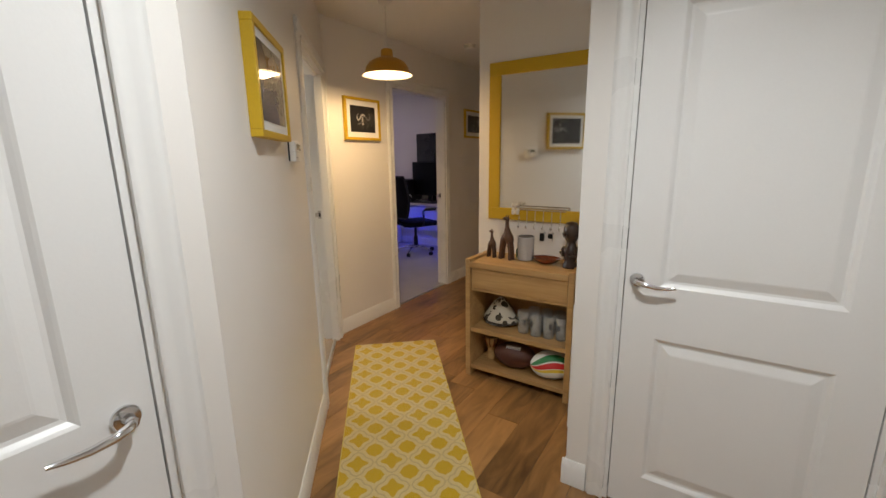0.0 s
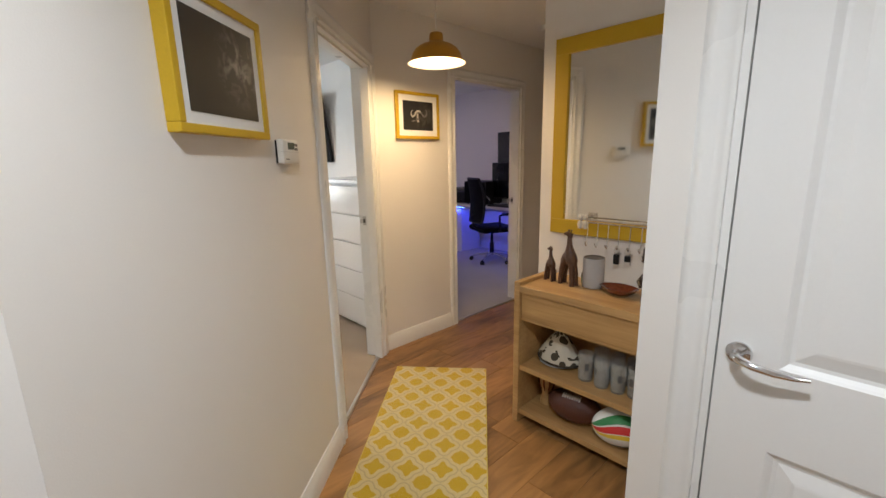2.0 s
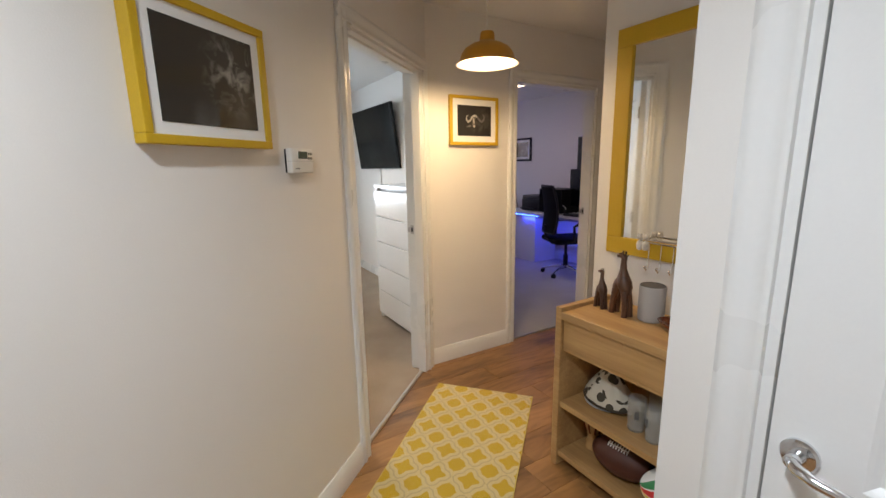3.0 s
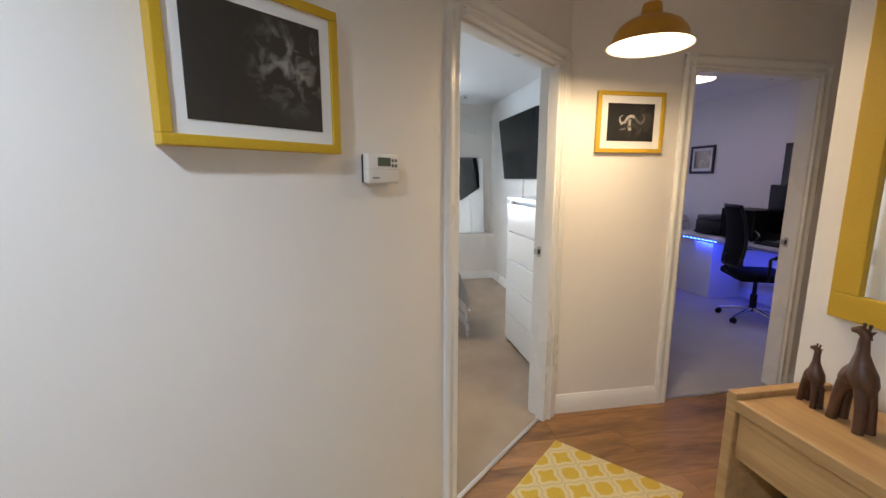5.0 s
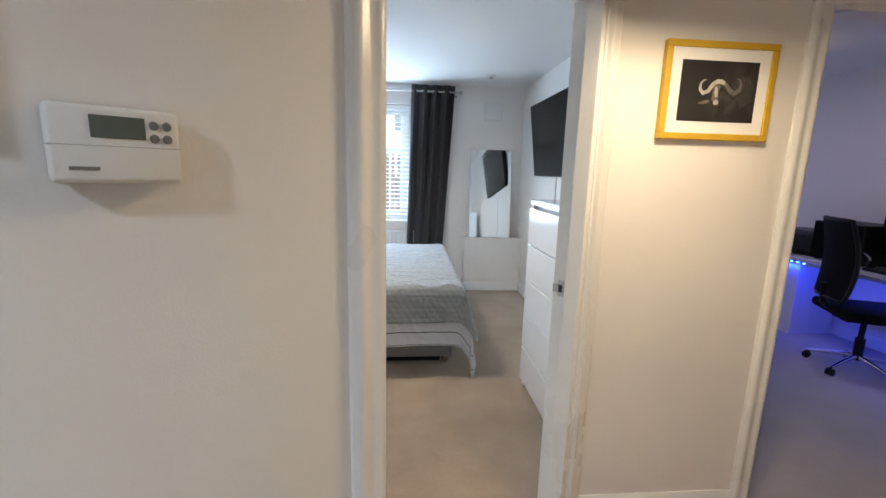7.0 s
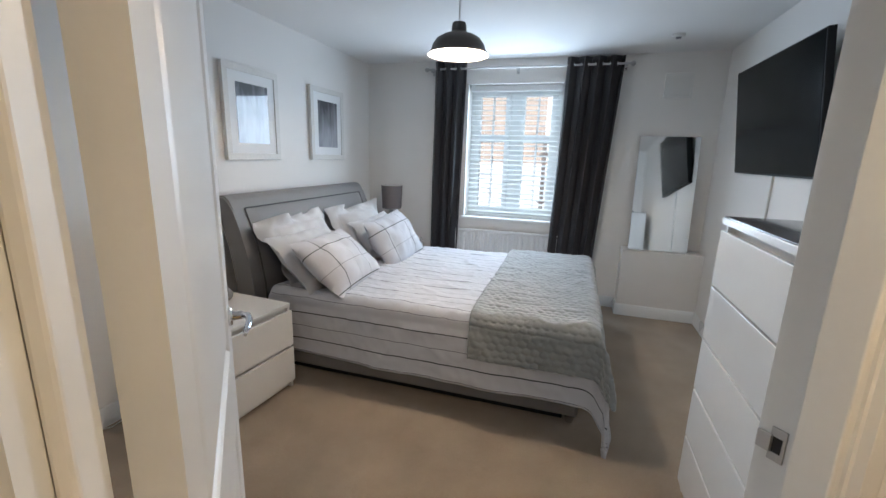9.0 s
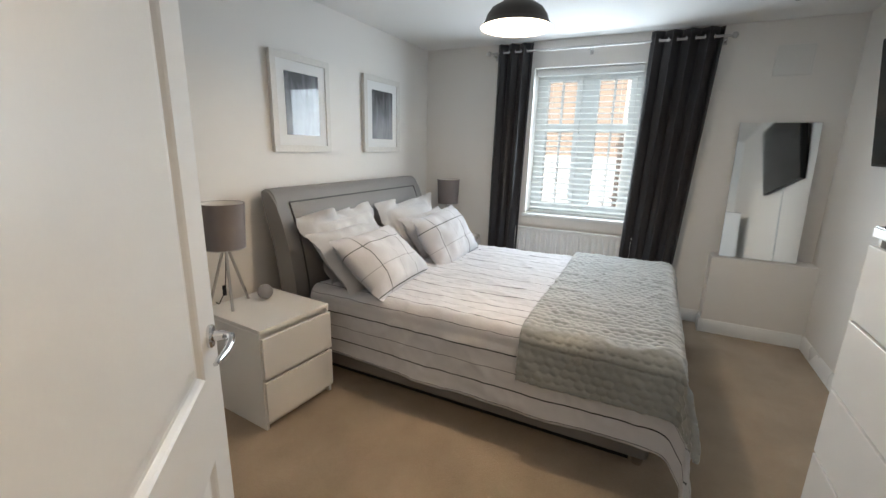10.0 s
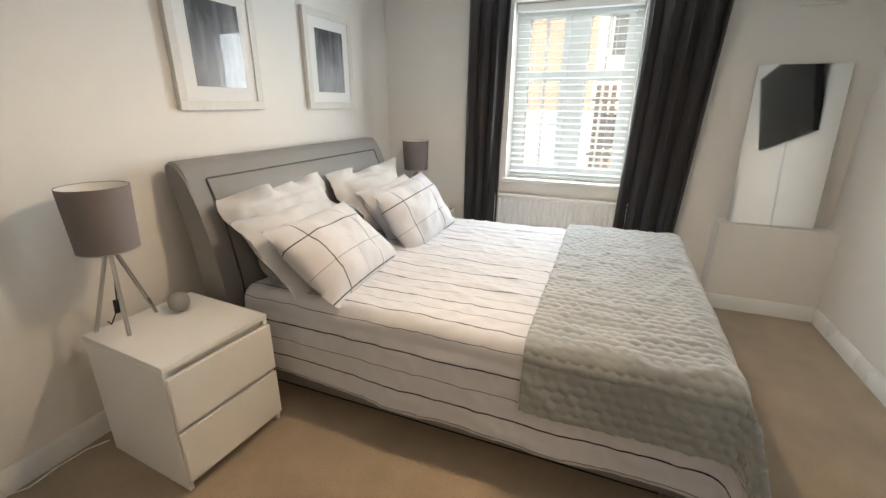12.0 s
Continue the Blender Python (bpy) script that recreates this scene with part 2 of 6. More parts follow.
def picture_glass_art(name, dark, light, rough=0.06, scale=5.0, low=0.52, high=0.72, stretch=(1, 1, 1), centre=None, radius=0.1, fade=None):
    """A dark photograph behind glass: soft pale shapes on black, under a clear coat."""
    m = mat(name, dark, 0.5)
    nt, b = nodes_of(m)
    b.inputs["Coat Weight"].default_value, b.inputs["Coat Roughness"].default_value = 1.0, 0.015
    co, mp = nt.nodes.new("ShaderNodeTexCoord"), nt.nodes.new("ShaderNodeMapping")
    mp.inputs["Scale"].default_value = stretch
    nt.links.new(co.outputs["Object"], mp.inputs["Vector"])
    n = nt.nodes.new("ShaderNodeTexNoise")
    n.inputs["Scale"].default_value, n.inputs["Detail"].default_value, n.inputs["Distortion"].default_value = scale, 8, 0.6
    nt.links.new(mp.outputs[0], n.inputs["Vector"])
    r = nt.nodes.new("ShaderNodeMapRange")
    r.inputs["From Min"].default_value, r.inputs["From Max"].default_value = low, high
    nt.links.new(n.outputs["Fac"], r.inputs["Value"])
    fac = r.outputs[0]
    if centre:
        d = nt.nodes.new("ShaderNodeVectorMath")
        d.operation = "DISTANCE"
        d.inputs[1].default_value = centre
        nt.links.new(co.outputs["Object"], d.inputs[0])
        f = nt.nodes.new("ShaderNodeMapRange")
        f.inputs["From Min"].default_value, f.inputs["From Max"].default_value = radius, radius * 0.3
        nt.links.new(d.outputs["Value"], f.inputs["Value"])
        fac = math_node(nt, "MULTIPLY", fac, f.outputs[0])
    if fade:
        g = nt.nodes.new("ShaderNodeMapRange")
        g.inputs["From Min"].default_value, g.inputs["From Max"].default_value = fade
        g.inputs["To Min"].default_value, g.inputs["To Max"].default_value = -0.25, 0.55
        nt.links.new(sep_xyz(nt)["Z"], g.inputs["Value"])
        fac = math_node(nt, "ADD", math_node(nt, "MULTIPLY", fac, 0.6), g.outputs[0])
        fac = math_node(nt, "MINIMUM", math_node(nt, "MAXIMUM", fac, 0.0), 1.0)
    nt.links.new(mix_colour(nt, fac, dark, light), b.inputs["Base Color"])
    return m


def lattice_rug():
    """Yellow woven pile with a pale quatrefoil trellis."""
    m = mat("trellis_rug_pile", (0.70, 0.5, 0.05), 0.95, grain=500, vary=0.1, bump=0.8, sheen=0.3, spec=0.1)
    nt, b = nodes_of(m)
    s = sep_xyz(nt)
    px, py = RUG_PITCH

    def fold(o, pitch, shift):
        v = math_node(nt, "FRACT", math_node(nt, "ADD", math_node(nt, "DIVIDE", math_node(nt, "SUBTRACT", o, shift), pitch), 100.5))
        return math_node(nt, "ABSOLUTE", math_node(nt, "SUBTRACT", v, 0.5))

    def step(v, lo, hi):
        r = nt.nodes.new("ShaderNodeMapRange")
        r.inputs["From Min"].default_value, r.inputs["From Max"].default_value = lo, hi
        nt.links.new(v, r.inputs["Value"])
        return r.outputs[0]

    u, v = fold(s["X"], px, RUG_SHIFT[0]), fold(s["Y"], py, RUG_SHIFT[1])
    # four-lobed motifs on two interleaved grids, parted by a wavy trellis line
    wave = math_node(nt, "MULTIPLY", math_node(nt, "COSINE", math_node(nt, "MULTIPLY", math_node(nt, "SUBTRACT", u, v), 12.566)), 0.030)
    da = math_node(nt, "ADD", math_node(nt, "ADD", u, v), wave)
    blob_a = step(da, 0.320, 0.300)
    blob_b = step(da, 0.665, 0.685)
    blob = math_node(nt, "MAXIMUM", blob_a, blob_b)
    line = step(math_node(nt, "ABSOLUTE", math_node(nt, "SUBTRACT", da, 0.495)), 0.040, 0.022)
    pale = math_node(nt, "SUBTRACT", 1.0, blob)
    n = nt.nodes.new("ShaderNodeTexNoise")
    n.inputs["Scale"].default_value, n.inputs["Detail"].default_value = 160, 4
    co = nt.nodes.new("ShaderNodeTexCoord")
    nt.links.new(co.outputs["Object"], n.inputs["Vector"])
    yel = mix_colour(nt, n.outputs["Fac"], (0.47, 0.300, 0.007), (0.62, 0.420, 0.020))
    crm = mix_colour(nt, n.outputs["Fac"], (0.55, 0.45, 0.20), (0.68, 0.57, 0.30))
    crm = mix_colour(nt, line, crm, mix_colour(nt, n.outputs["Fac"], (0.44, 0.36, 0.17), (0.54, 0.45, 0.24)))
    nt.links.new(mix_colour(nt, pale, yel, crm), b.inputs["Base Color"])
    return m


RUG_PITCH, RUG_SHIFT = (0.1585, 0.169), (0.084, -0.116)
RUG = lattice_rug()


def striped_cotton(name, bands, base=(0.565, 0.56, 0.58)):
    """White cotton with woven lines at the given places along the cloth: (axis, period, place, width, grey)."""
    m = mat(name, base, 0.85, grain=300, vary=0.02, bump=0.7, bump_scale=15, sheen=0.2)
    nt, b = nodes_of(m)
    uv = nt.nodes.new("ShaderNodeUVMap")
    sp = nt.nodes.new("ShaderNodeSeparateXYZ")
    nt.links.new(uv.outputs[0], sp.inputs[0])
    colour = base
    for ax, period, place, width, grey in bands:
        v = math_node(nt, "FRACT", math_node(nt, "DIVIDE", math_node(nt, "SUBTRACT", sp.outputs[ax], place - period / 2), period))
        d = math_node(nt, "MULTIPLY", math_node(nt, "ABSOLUTE", math_node(nt, "SUBTRACT", v, 0.5)), period)
        f = math_node(nt, "LESS_THAN", d, width / 2)
        colour = mix_colour(nt, f, colour, (grey, grey, grey * 1.03))
    nt.links.new(colour, b.inputs["Base Color"])
    return m


DUVETM = striped_cotton("striped_duvet_cotton", [
    (1, 0.172, 0.074, 0.0062, 0.014), (1, 0.172, 0.160, 0.0033, 0.12)])
CHECKM = striped_cotton("checked_pillow_cotton", [
    (1, 0.30, 0.10, 0.006, 0.03), (1, 0.30, 0.24, 0.0035, 0.25), (0, 0.34, 0.12, 0.006, 0.05), (0, 0.34, 0.30, 0.003, 0.35)])


def throw_velvet():
    m = mat("grey_quilted_velvet", (0.262, 0.268, 0.256), 0.75, grain=300, vary=0.10, bump=0.3, sheen=0.6)
    return m


VELVET = throw_velvet()


# ---------- mesh helpers ----------
def finish(name, bm, material, smooth=None):
    me = bpy.data.meshes.new(name)
    bmesh.ops.recalc_face_normals(bm, faces=bm.faces[:])
    if smooth is not None:
        for f in bm.faces:
            f.smooth = True
        for e in bm.edges:
            if len(e.link_faces) == 2 and e.calc_face_angle(0) > radians(smooth):
                e.smooth = False
    bm.to_mesh(me)
    bm.free()
    for m in (material if isinstance(material, (list, tuple)) else [material]):
        me.materials.append(m)
    return me


def part(name, bm, material, parent=None, label="", smooth=None, m=None):
    ob = new(name, finish(name, bm, material, smooth))
    if parent:
        ob.parent = parent
    if m is not None:
        ob.matrix_basis = m
    if label:
        tagged(ob, label)
    return ob


def thing(name, label, category, m=None, group="", kind=""):
    ob = new(name)
    ob.empty_display_size = 0.05
    if m is not None:
        ob.matrix_world = m
    return tagged(ob, label, category, group, kind)


def structure(name, bm, material, label="", category="", smooth=None):
    return tagged(part(name, bm, material, smooth=smooth), label, category, kind="structure")


def box(bm, x0, x1, y0, y1, z0, z1, bevel=0.0, seg=2, m=None):
    vs = [bm.verts.new((x, y, z)) for x in (x0, x1) for y in (y0, y1) for z in (z0, z1)]
    fs = [bm.faces.new([vs[i] for i in q]) for q in ((0, 1, 3, 2), (4, 6, 7, 5), (0, 4, 5, 1), (2, 3, 7, 6), (0, 2, 6, 4), (1, 5, 7, 3))]
    out = vs
    if bevel:
        edges = list({e for f in fs for e in f.edges})
        r = bmesh.ops.bevel(bm, geom=edges, offset=bevel, segments=seg, affect="EDGES", profile=0.5)
        out = list({v for f in r["faces"] for v in f.verts} | {v for v in vs if v.is_valid})
    if m is not None:
        bmesh.ops.transform(bm, matrix=m, verts=out)
    return out


def boxes(*rows, bevel=0.0, seg=2):
    bm = bmesh.new()
    for r in rows:
        box(bm, *r, bevel=bevel, seg=seg)
    return bm


def lathe(profile, n=24, bm=None, m=None):
    """Turn (radius, height) pairs about z."""
    bm = bm or bmesh.new()
    rings = []
    for r, z in profile:
        if r < 1e-5:
            rings.append([bm.verts.new((0, 0, z))])
        else:
            rings.append([bm.verts.new((r * math.cos(2 * math.pi * i / n), r * math.sin(2 * math.pi * i / n), z)) for i in range(n)])
    for a, b in zip(rings, rings[1:]):
        for i in range(n):
            j = (i + 1) % n
            q = [a[i % len(a)], a[j % len(a)], b[j % len(b)], b[i % len(b)]]
            q = list(dict.fromkeys(q))
            if len(q) > 2:
                bm.faces.new(q)
    if m is not None:
        bmesh.ops.transform(bm, matrix=m, verts=[v for r in rings for v in r])
    return bm


def tube(points, radius, n=8, bm=None, cap=True):
    """A round rod along points; radius: one, or one for each point."""
    bm = bm or bmesh.new()
    pts = [Vector(p) for p in points]
    rad = radius if isinstance(radius, (list, tuple)) else [radius] * len(pts)
    rings = []
    side = None
    for i, p in enumerate(pts):
        d = (pts[min(i + 1, len(pts) - 1)] - pts[max(i - 1, 0)]).normalized()
        if side is None:
            side = d.orthogonal().normalized()
        side = (side - d * side.dot(d)).normalized()
        up = d.cross(side)
        rings.append([bm.verts.new(p + (side * math.cos(2 * math.pi * k / n) + up * math.sin(2 * math.pi * k / n)) * rad[i]) for k in range(n)])
    for a, b in zip(rings, rings[1:]):
        for k in range(n):
            bm.faces.new((a[k], a[(k + 1) % n], b[(k + 1) % n], b[k]))
    if cap:
        bm.faces.new(rings[0][::-1])
        bm.faces.new(rings[-1])
    return bm


def sweep(bm, profile, p0, p1, out):
    """Push a (distance out, height) profile from p0 to p1 along the floor or a wall; out: the way it stands off."""
    p0, p1, out = Vector(p0), Vector(p1), Vector(out).normalized()
    along = (p1 - p0).normalized()
    up = along.cross(out)
    if up.z < -0.5:
        up = -up
    a = [bm.verts.new(p0 + out * o + up * h) for o, h in profile]
    b = [bm.verts.new(p1 + out * o + up * h) for o, h in profile]
    k = len(profile)
    for i in range(k):
        j = (i + 1) % k
        bm.faces.new((a[i], a[j], b[j], b[i]))
    bm.faces.new(a[::-1])
    bm.faces.new(b)


def sheet(nx, ny, f, bm=None, uv=None):
    """A grid of (nx+1) x (ny+1) points f(u, v), u and v from 0 to 1; uv gives its cloth coordinates in metres."""
    bm = bm or bmesh.new()
    vs = [[bm.verts.new(f(i / nx, j / ny)) for j in range(ny + 1)] for i in range(nx + 1)]
    lay = bm.loops.layers.uv.verify() if uv else None
    for i in range(nx):
        for j in range(ny):
            face = bm.faces.new((vs[i][j], vs[i + 1][j], vs[i + 1][j + 1], vs[i][j + 1]))
            if uv:
                for loop, (a, b) in zip(face.loops, ((i, j), (i + 1, j), (i + 1, j + 1), (i, j + 1))):
                    loop[lay].uv = uv(a / nx, b / ny)
    return bm


def wall_bm(length, z1, thick, openings=()):
    """A wall along +x from 0 to length, its room face at y = 0 and its back at y = thick; openings (x0, x1, z0, z1) go through it."""
    bm = bmesh.new()
    xs = sorted({0, length, *[o[0] for o in openings], *[o[1] for o in openings]})
    for a, b in zip(xs, xs[1:]):
        cut = [o for o in openings if o[0] <= a and o[1] >= b]
        if not cut:
            box(bm, a, b, 0, thick, 0, z1)
        for o in cut:
            if o[2] > 0:
                box(bm, a, b, 0, thick, 0, o[2])
            if o[3] < z1:
                box(bm, a, b, 0, thick, o[3], z1)
    bmesh.ops.remove_doubles(bm, verts=bm.verts[:], dist=1e-5)
    return bm


def wall(name, p0, p1, thick, z1=2.42, openings=(), material=None, label="plain matt white painted wall"):
    """A wall whose room face runs from p0 to p1, the room on its right hand."""
    d = Vector(p1) - Vector(p0)
    ob = structure(name, wall_bm(d.length, z1, thick, openings), material or WALL, label, "wall")
    ob.matrix_world = pose(p0[0], p0[1], 0, 0, 0, math.degrees(math.atan2(d.y, d.x)))
    return ob


SKIRT = [(0, 0), (0.015, 0), (0.015, 0.088), (0.011, 0.096), (0.009, 0.106), (0.004, 0.116), (0, 0.116)]
ARCH = [(0, 0), (0.016, 0), (0.018, 0.004), (0.016, 0.012), (0.012, 0.020), (0.013, 0.032), (0.019, 0.044), (0.020, 0.056), (0.015, 0.063), (0.010, 0.070), (0, 0.070)]


def skirting(name, p0, p1, out):
    bm = bmesh.new()
    sweep(bm, SKIRT, (*p0, 0), (*p1, 0), (*out, 0))
    return structure(name, bm, GLOSS, "white glossy skirting board along the wall foot", "baseboard", smooth=40)


def casing(name, x0, x1, z1, depth, m, both=True):
    """Door lining, stop and moulded architrave round an opening x0..x1 in a wall whose room face is y = 0 (room at y < 0) and whose back is y = depth."""
    bm = bmesh.new()
    faces = [(0.0, -1)] + ([(depth, 1)] if both else [])
    for y, s in faces:
        o = (0, s, 0)
        for x, sx in ((x0, -1), (x1, 1)):
            a = [bm.verts.new((x + sx * (h - 0.006), y + s * d, z)) for z in (0.0, z1 + 0.064) for d, h in ARCH]
            k = len(ARCH)
            for i in range(k):
                j = (i + 1) % k
                bm.faces.new((a[i], a[j], a[k + j], a[k + i]))
            bm.faces.new(a[:k])
            bm.faces.new(a[k:])
        a = [bm.verts.new((x, y + s * d, z1 - 0.006 + h)) for x in (x0 - 0.064, x1 + 0.064) for d, h in ARCH]
        k = len(ARCH)
        for i in range(k):
            j = (i + 1) % k
            bm.faces.new((a[i], a[j], a[k + j], a[k + i]))
        bm.faces.new(a[:k])
        bm.faces.new(a[k:])
    y0, y1 = -0.002, depth + 0.002
    box(bm, x0 - 0.004, x0 + 0.022, y0, y1, 0, z1)
    box(bm, x1 - 0.022, x1 + 0.004, y0, y1, 0, z1)
    box(bm, x0 + 0.022, x1 - 0.022, y0, y1, z1 - 0.022, z1 + 0.004)
    ob = structure(name, bm, GLOSS, "white glossy moulded door frame", "door frame", smooth=50)
    ob.matrix_world = m
    return ob


def door_leaf(width, height, thick, panels, stile):
    """A moulded panel door: x 0..width, z 0..height, faces at y = 0 and y = thick. panels: (z0, z1)."""
    bm = bmesh.new()

    def quad(pts):
        bm.faces.new([bm.verts.new(p) for p in pts])

    for y, s in ((0.0, 1), (thick, -1)):
        zs = [0.0]
        for a, b in panels:
            zs += [a, b]
        zs.append(height)
        for i in range(0, len(zs), 2):
            quad([(0, y, zs[i]), (width, y, zs[i]), (width, y, zs[i + 1]), (0, y, zs[i + 1])])
        for a, b in panels:
            quad([(0, y, a), (stile, y, a), (stile, y, b), (0, y, b)])
            quad([(width - stile, y, a), (width, y, a), (width, y, b), (width - stile, y, b)])
            rings = []
            for inset, depth in ((0, 0), (0.006, 0.004), (0.014, 0.011), (0.022, 0.012), (0.050, 0.003), (0.056, 0.002)):
                yy = y + s * depth
                rings.append([(stile + inset, yy, a + inset), (width - stile - inset, yy, a + inset), (width - stile - inset, yy, b - inset), (stile + inset, yy, b - inset)])
            for r, q in zip(rings, rings[1:]):
                for i in range(4):
                    j = (i + 1) % 4
                    quad([r[i], r[j], q[j], q[i]])
            quad(rings[-1])
    for x in (0, width):
        quad([(x, 0, 0), (x, thick, 0), (x, thick, height), (x, 0, height)])
    for z in (0, height):
        quad([(0, 0, z), (width, 0, z), (width, thick, z), (0, thick, z)])
    bmesh.ops.remove_doubles(bm, verts=bm.verts[:], dist=1e-5)
    return bm


def lever_handle(parent, x, z, y, face, toward):
    """A chrome lever on a round rose; face: -1 or 1, the side it stands on; toward: -1 or 1, the way the lever points along the door."""
    h = new("door_handle")
    h.parent = parent
    h.matrix_basis = pose(x, y, z)
    turn = pose(0, 0, 0, 90 if face < 0 else -90)
    tagged(h, "polished chrome lever handle on a round rose")
    part("rose", lathe([(0, 0), (0.026, 0), (0.026, 0.006), (0.023, 0.010), (0.012, 0.011), (0.011, 0.034), (0, 0.036)], 28, m=turn), CHROME, h, smooth=35)
    k = [(0, 0.030), (0.012, 0.046), (0.035, 0.050), (0.07, 0.046), (0.10, 0.040), (0.128, 0.040)]
    rise = [0, 0.0, -0.004, -0.009, -0.010, -0.005]
    part("lever", tube([(toward * a, face * b, c) for (a, b), c in zip(k, rise)], [0.0095, 0.0100, 0.0092, 0.0080, 0.0065, 0.0042], 12), CHROME, h, smooth=50)
    return h


def picture(name, w, h, label, frame_m, face_m, depth=0.022, bar=0.028, mount=0.05, art=None, m=None, group=""):
    """A framed picture, its back at y = 0, facing -y, its middle at the origin."""
    p = thing(name, label, "picture", m, group)
    f = bmesh.new()
    for a in ((-w / 2, w / 2, -h / 2, -h / 2 + bar), (-w / 2, w / 2, h / 2 - bar, h / 2), (-w / 2, -w / 2 + bar, -h / 2 + bar, h / 2 - bar), (w / 2 - bar, w / 2, -h / 2 + bar, h / 2 - bar)):
        box(f, a[0], a[1], -depth, 0, a[2], a[3], bevel=0.0025)
    part("picture_frame", f, frame_m, p)
    x, z = w / 2 - bar + 0.002, h / 2 - bar + 0.002
    part("mount", boxes((-x, x, -depth + 0.008, -0.004, -z, z)), MATBOARD, p, "white mount board")
    x, z = x - mount, z - mount
    part("photograph", boxes((-x, x, -depth + 0.0065, -depth + 0.0078, -z, z)), art or face_m, p, "dark glazed photograph")
    return p


# ---------- structure ----------
H = 2.40
A = radians(41.5)
NX, NY = math.cos(A), math.sin(A)


def on_diag(s, n=-0.22):
    """A point s metres along the splayed hall wall and n off the plan's origin line."""
    return (-NY * s + NX * n, NX * s + NY * n)


DIAG = pose(*on_diag(0.93), 0, 0, 0, 131.5)     # local x runs along the wall, hall at y < 0
S0 = -0.93
BED0, BED1, BEDH = 2.268, 3.204, 2.000
OFF0, OFF1, OFFH = 3.055, 3.930, 2.025
L0, L1 = -0.390, 0.428
R0, R1 = -0.155, 0.625

wall("wall_hall_splayed", on_diag(0.93), on_diag(3.283), 0.11, openings=[(BED0 + S0, BED1 + S0, 0, BEDH)])
wall("wall_entry_west", (-0.782, -0.86), (-0.782, 0.552), 0.10, openings=[(L0 + 0.86, L1 + 0.86, 0, 2.0)])
wall("wall_hall_west", (-2.34, 2.30), (-2.34, 5.3), 0.10, openings=[(OFF0 - 2.30, OFF1 - 2.30, 0, OFFH)])
wall("wall_entry_east_door", (-0.308, 1.70), (1.3, 1.70), 0.10, openings=[(R0 + 0.308, R1 + 0.308, 0, 2.0)])
wall("wall_alcove_side", (-0.308, 2.65), (-0.308, 1.80), 0.10)
wall("wall_alcove_back", (-1.25, 2.65), (-0.208, 2.65), 0.10)
wall("wall_passage_east", (-1.25, 5.2), (-1.25, 2.75), 0.10)
wall("wall_passage_end", (-2.34, 5.2), (-1.15, 5.2), 0.10)
wall("wall_entry_east", (1.3, 1.8), (1.3, -0.85), 0.10)
wall("wall_entry_south", (1.4, -0.76), (-0.78, -0.76), 0.10)
wall("wall_bedroom_headboard", (-1.62, -0.44), (-5.94, -0.44), 0.10)
wall("wall_bedroom_window", (-5.94, -0.54), (-5.94, 3.07), 0.30, openings=[(0.69 + 0.54, 1.62 + 0.54, 0.83, 2.17)])
wall("wall_bedroom_television", (-5.94, 2.97), (-2.44, 2.97), 0.10)
wall("wall_bedroom_east", (-1.72, 1.45), (-1.72, -0.44), 0.10)
wall("wall_office_north", (-6.1, 5.62), (-2.44, 5.62), 0.10)
wall("wall_office_west", (-6.1, 3.07), (-6.1, 5.72), 0.15, openings=[(0.68, 1.78, 0.9, 2.0)])
wall("wall_behind_left_door", (-1.4, L0 - 0.1), (-1.4, L1 + 0.1), 0.05)
wall("wall_behind_right_door", (R0 - 0.1, 2.4), (R1 + 0.1, 2.4), 0.05)

bm = boxes((-6.24, 1.4, -0.86, 5.72, H, H + 0.1))
structure("ceiling", bm, CEIL, "flat matt white plaster ceiling", "ceiling")
structure("floor", boxes((-6.10, 1.4, -0.86, 5.72, -0.12, -0.007)), mat("floor_screed", (0.06, 0.035, 0.02), 0.9, vary=0.2), "dark sub-floor under the wood planks", "floor")


def slab(name, outline, z0, z1, material, label, category):
    bm = bmesh.new()
    lo, hi = [bm.verts.new((x, y, z0)) for x, y in outline], [bm.verts.new((x, y, z1)) for x, y in outline]
    bm.faces.new(lo[::-1])
    bm.faces.new(hi)
    k = len(outline)
    for i in range(k):
        bm.faces.new((lo[i], lo[(i + 1) % k], hi[(i + 1) % k], hi[i]))
    return structure(name, bm, material, label, category)


slab("bedroom_carpet", [on_diag(3.29, -0.262), (-2.42, 2.99), (-5.96, 2.99), (-5.96, -0.46), (-1.70, -0.46), on_diag(2.12, -0.262)], -0.02, 0.010, CARPET, "beige short-pile fitted carpet", "carpet")
slab("office_carpet", [(-2.37, 3.04), (-2.37, 5.64), (-6.12, 5.64), (-6.12, 3.04)], -0.02, 0.010, CARPET2, "pale grey short-pile fitted carpet", "carpet")

# door frames
casing("door_frame_1", BED0 + S0, BED1 + S0, BEDH, 0.11, DIAG)
LEFT = pose(-0.782, 0, 0, 0, 0, 90)
casing("door_frame_2", L0, L1, 2.0, 0.10, LEFT)
casing("door_frame_3", R0, R1, 2.0, 0.10, pose(0, 1.70, 0))
casing("door_frame_4", OFF0, OFF1, OFFH, 0.10, pose(-2.34, 0, 0, 0, 0, 90))


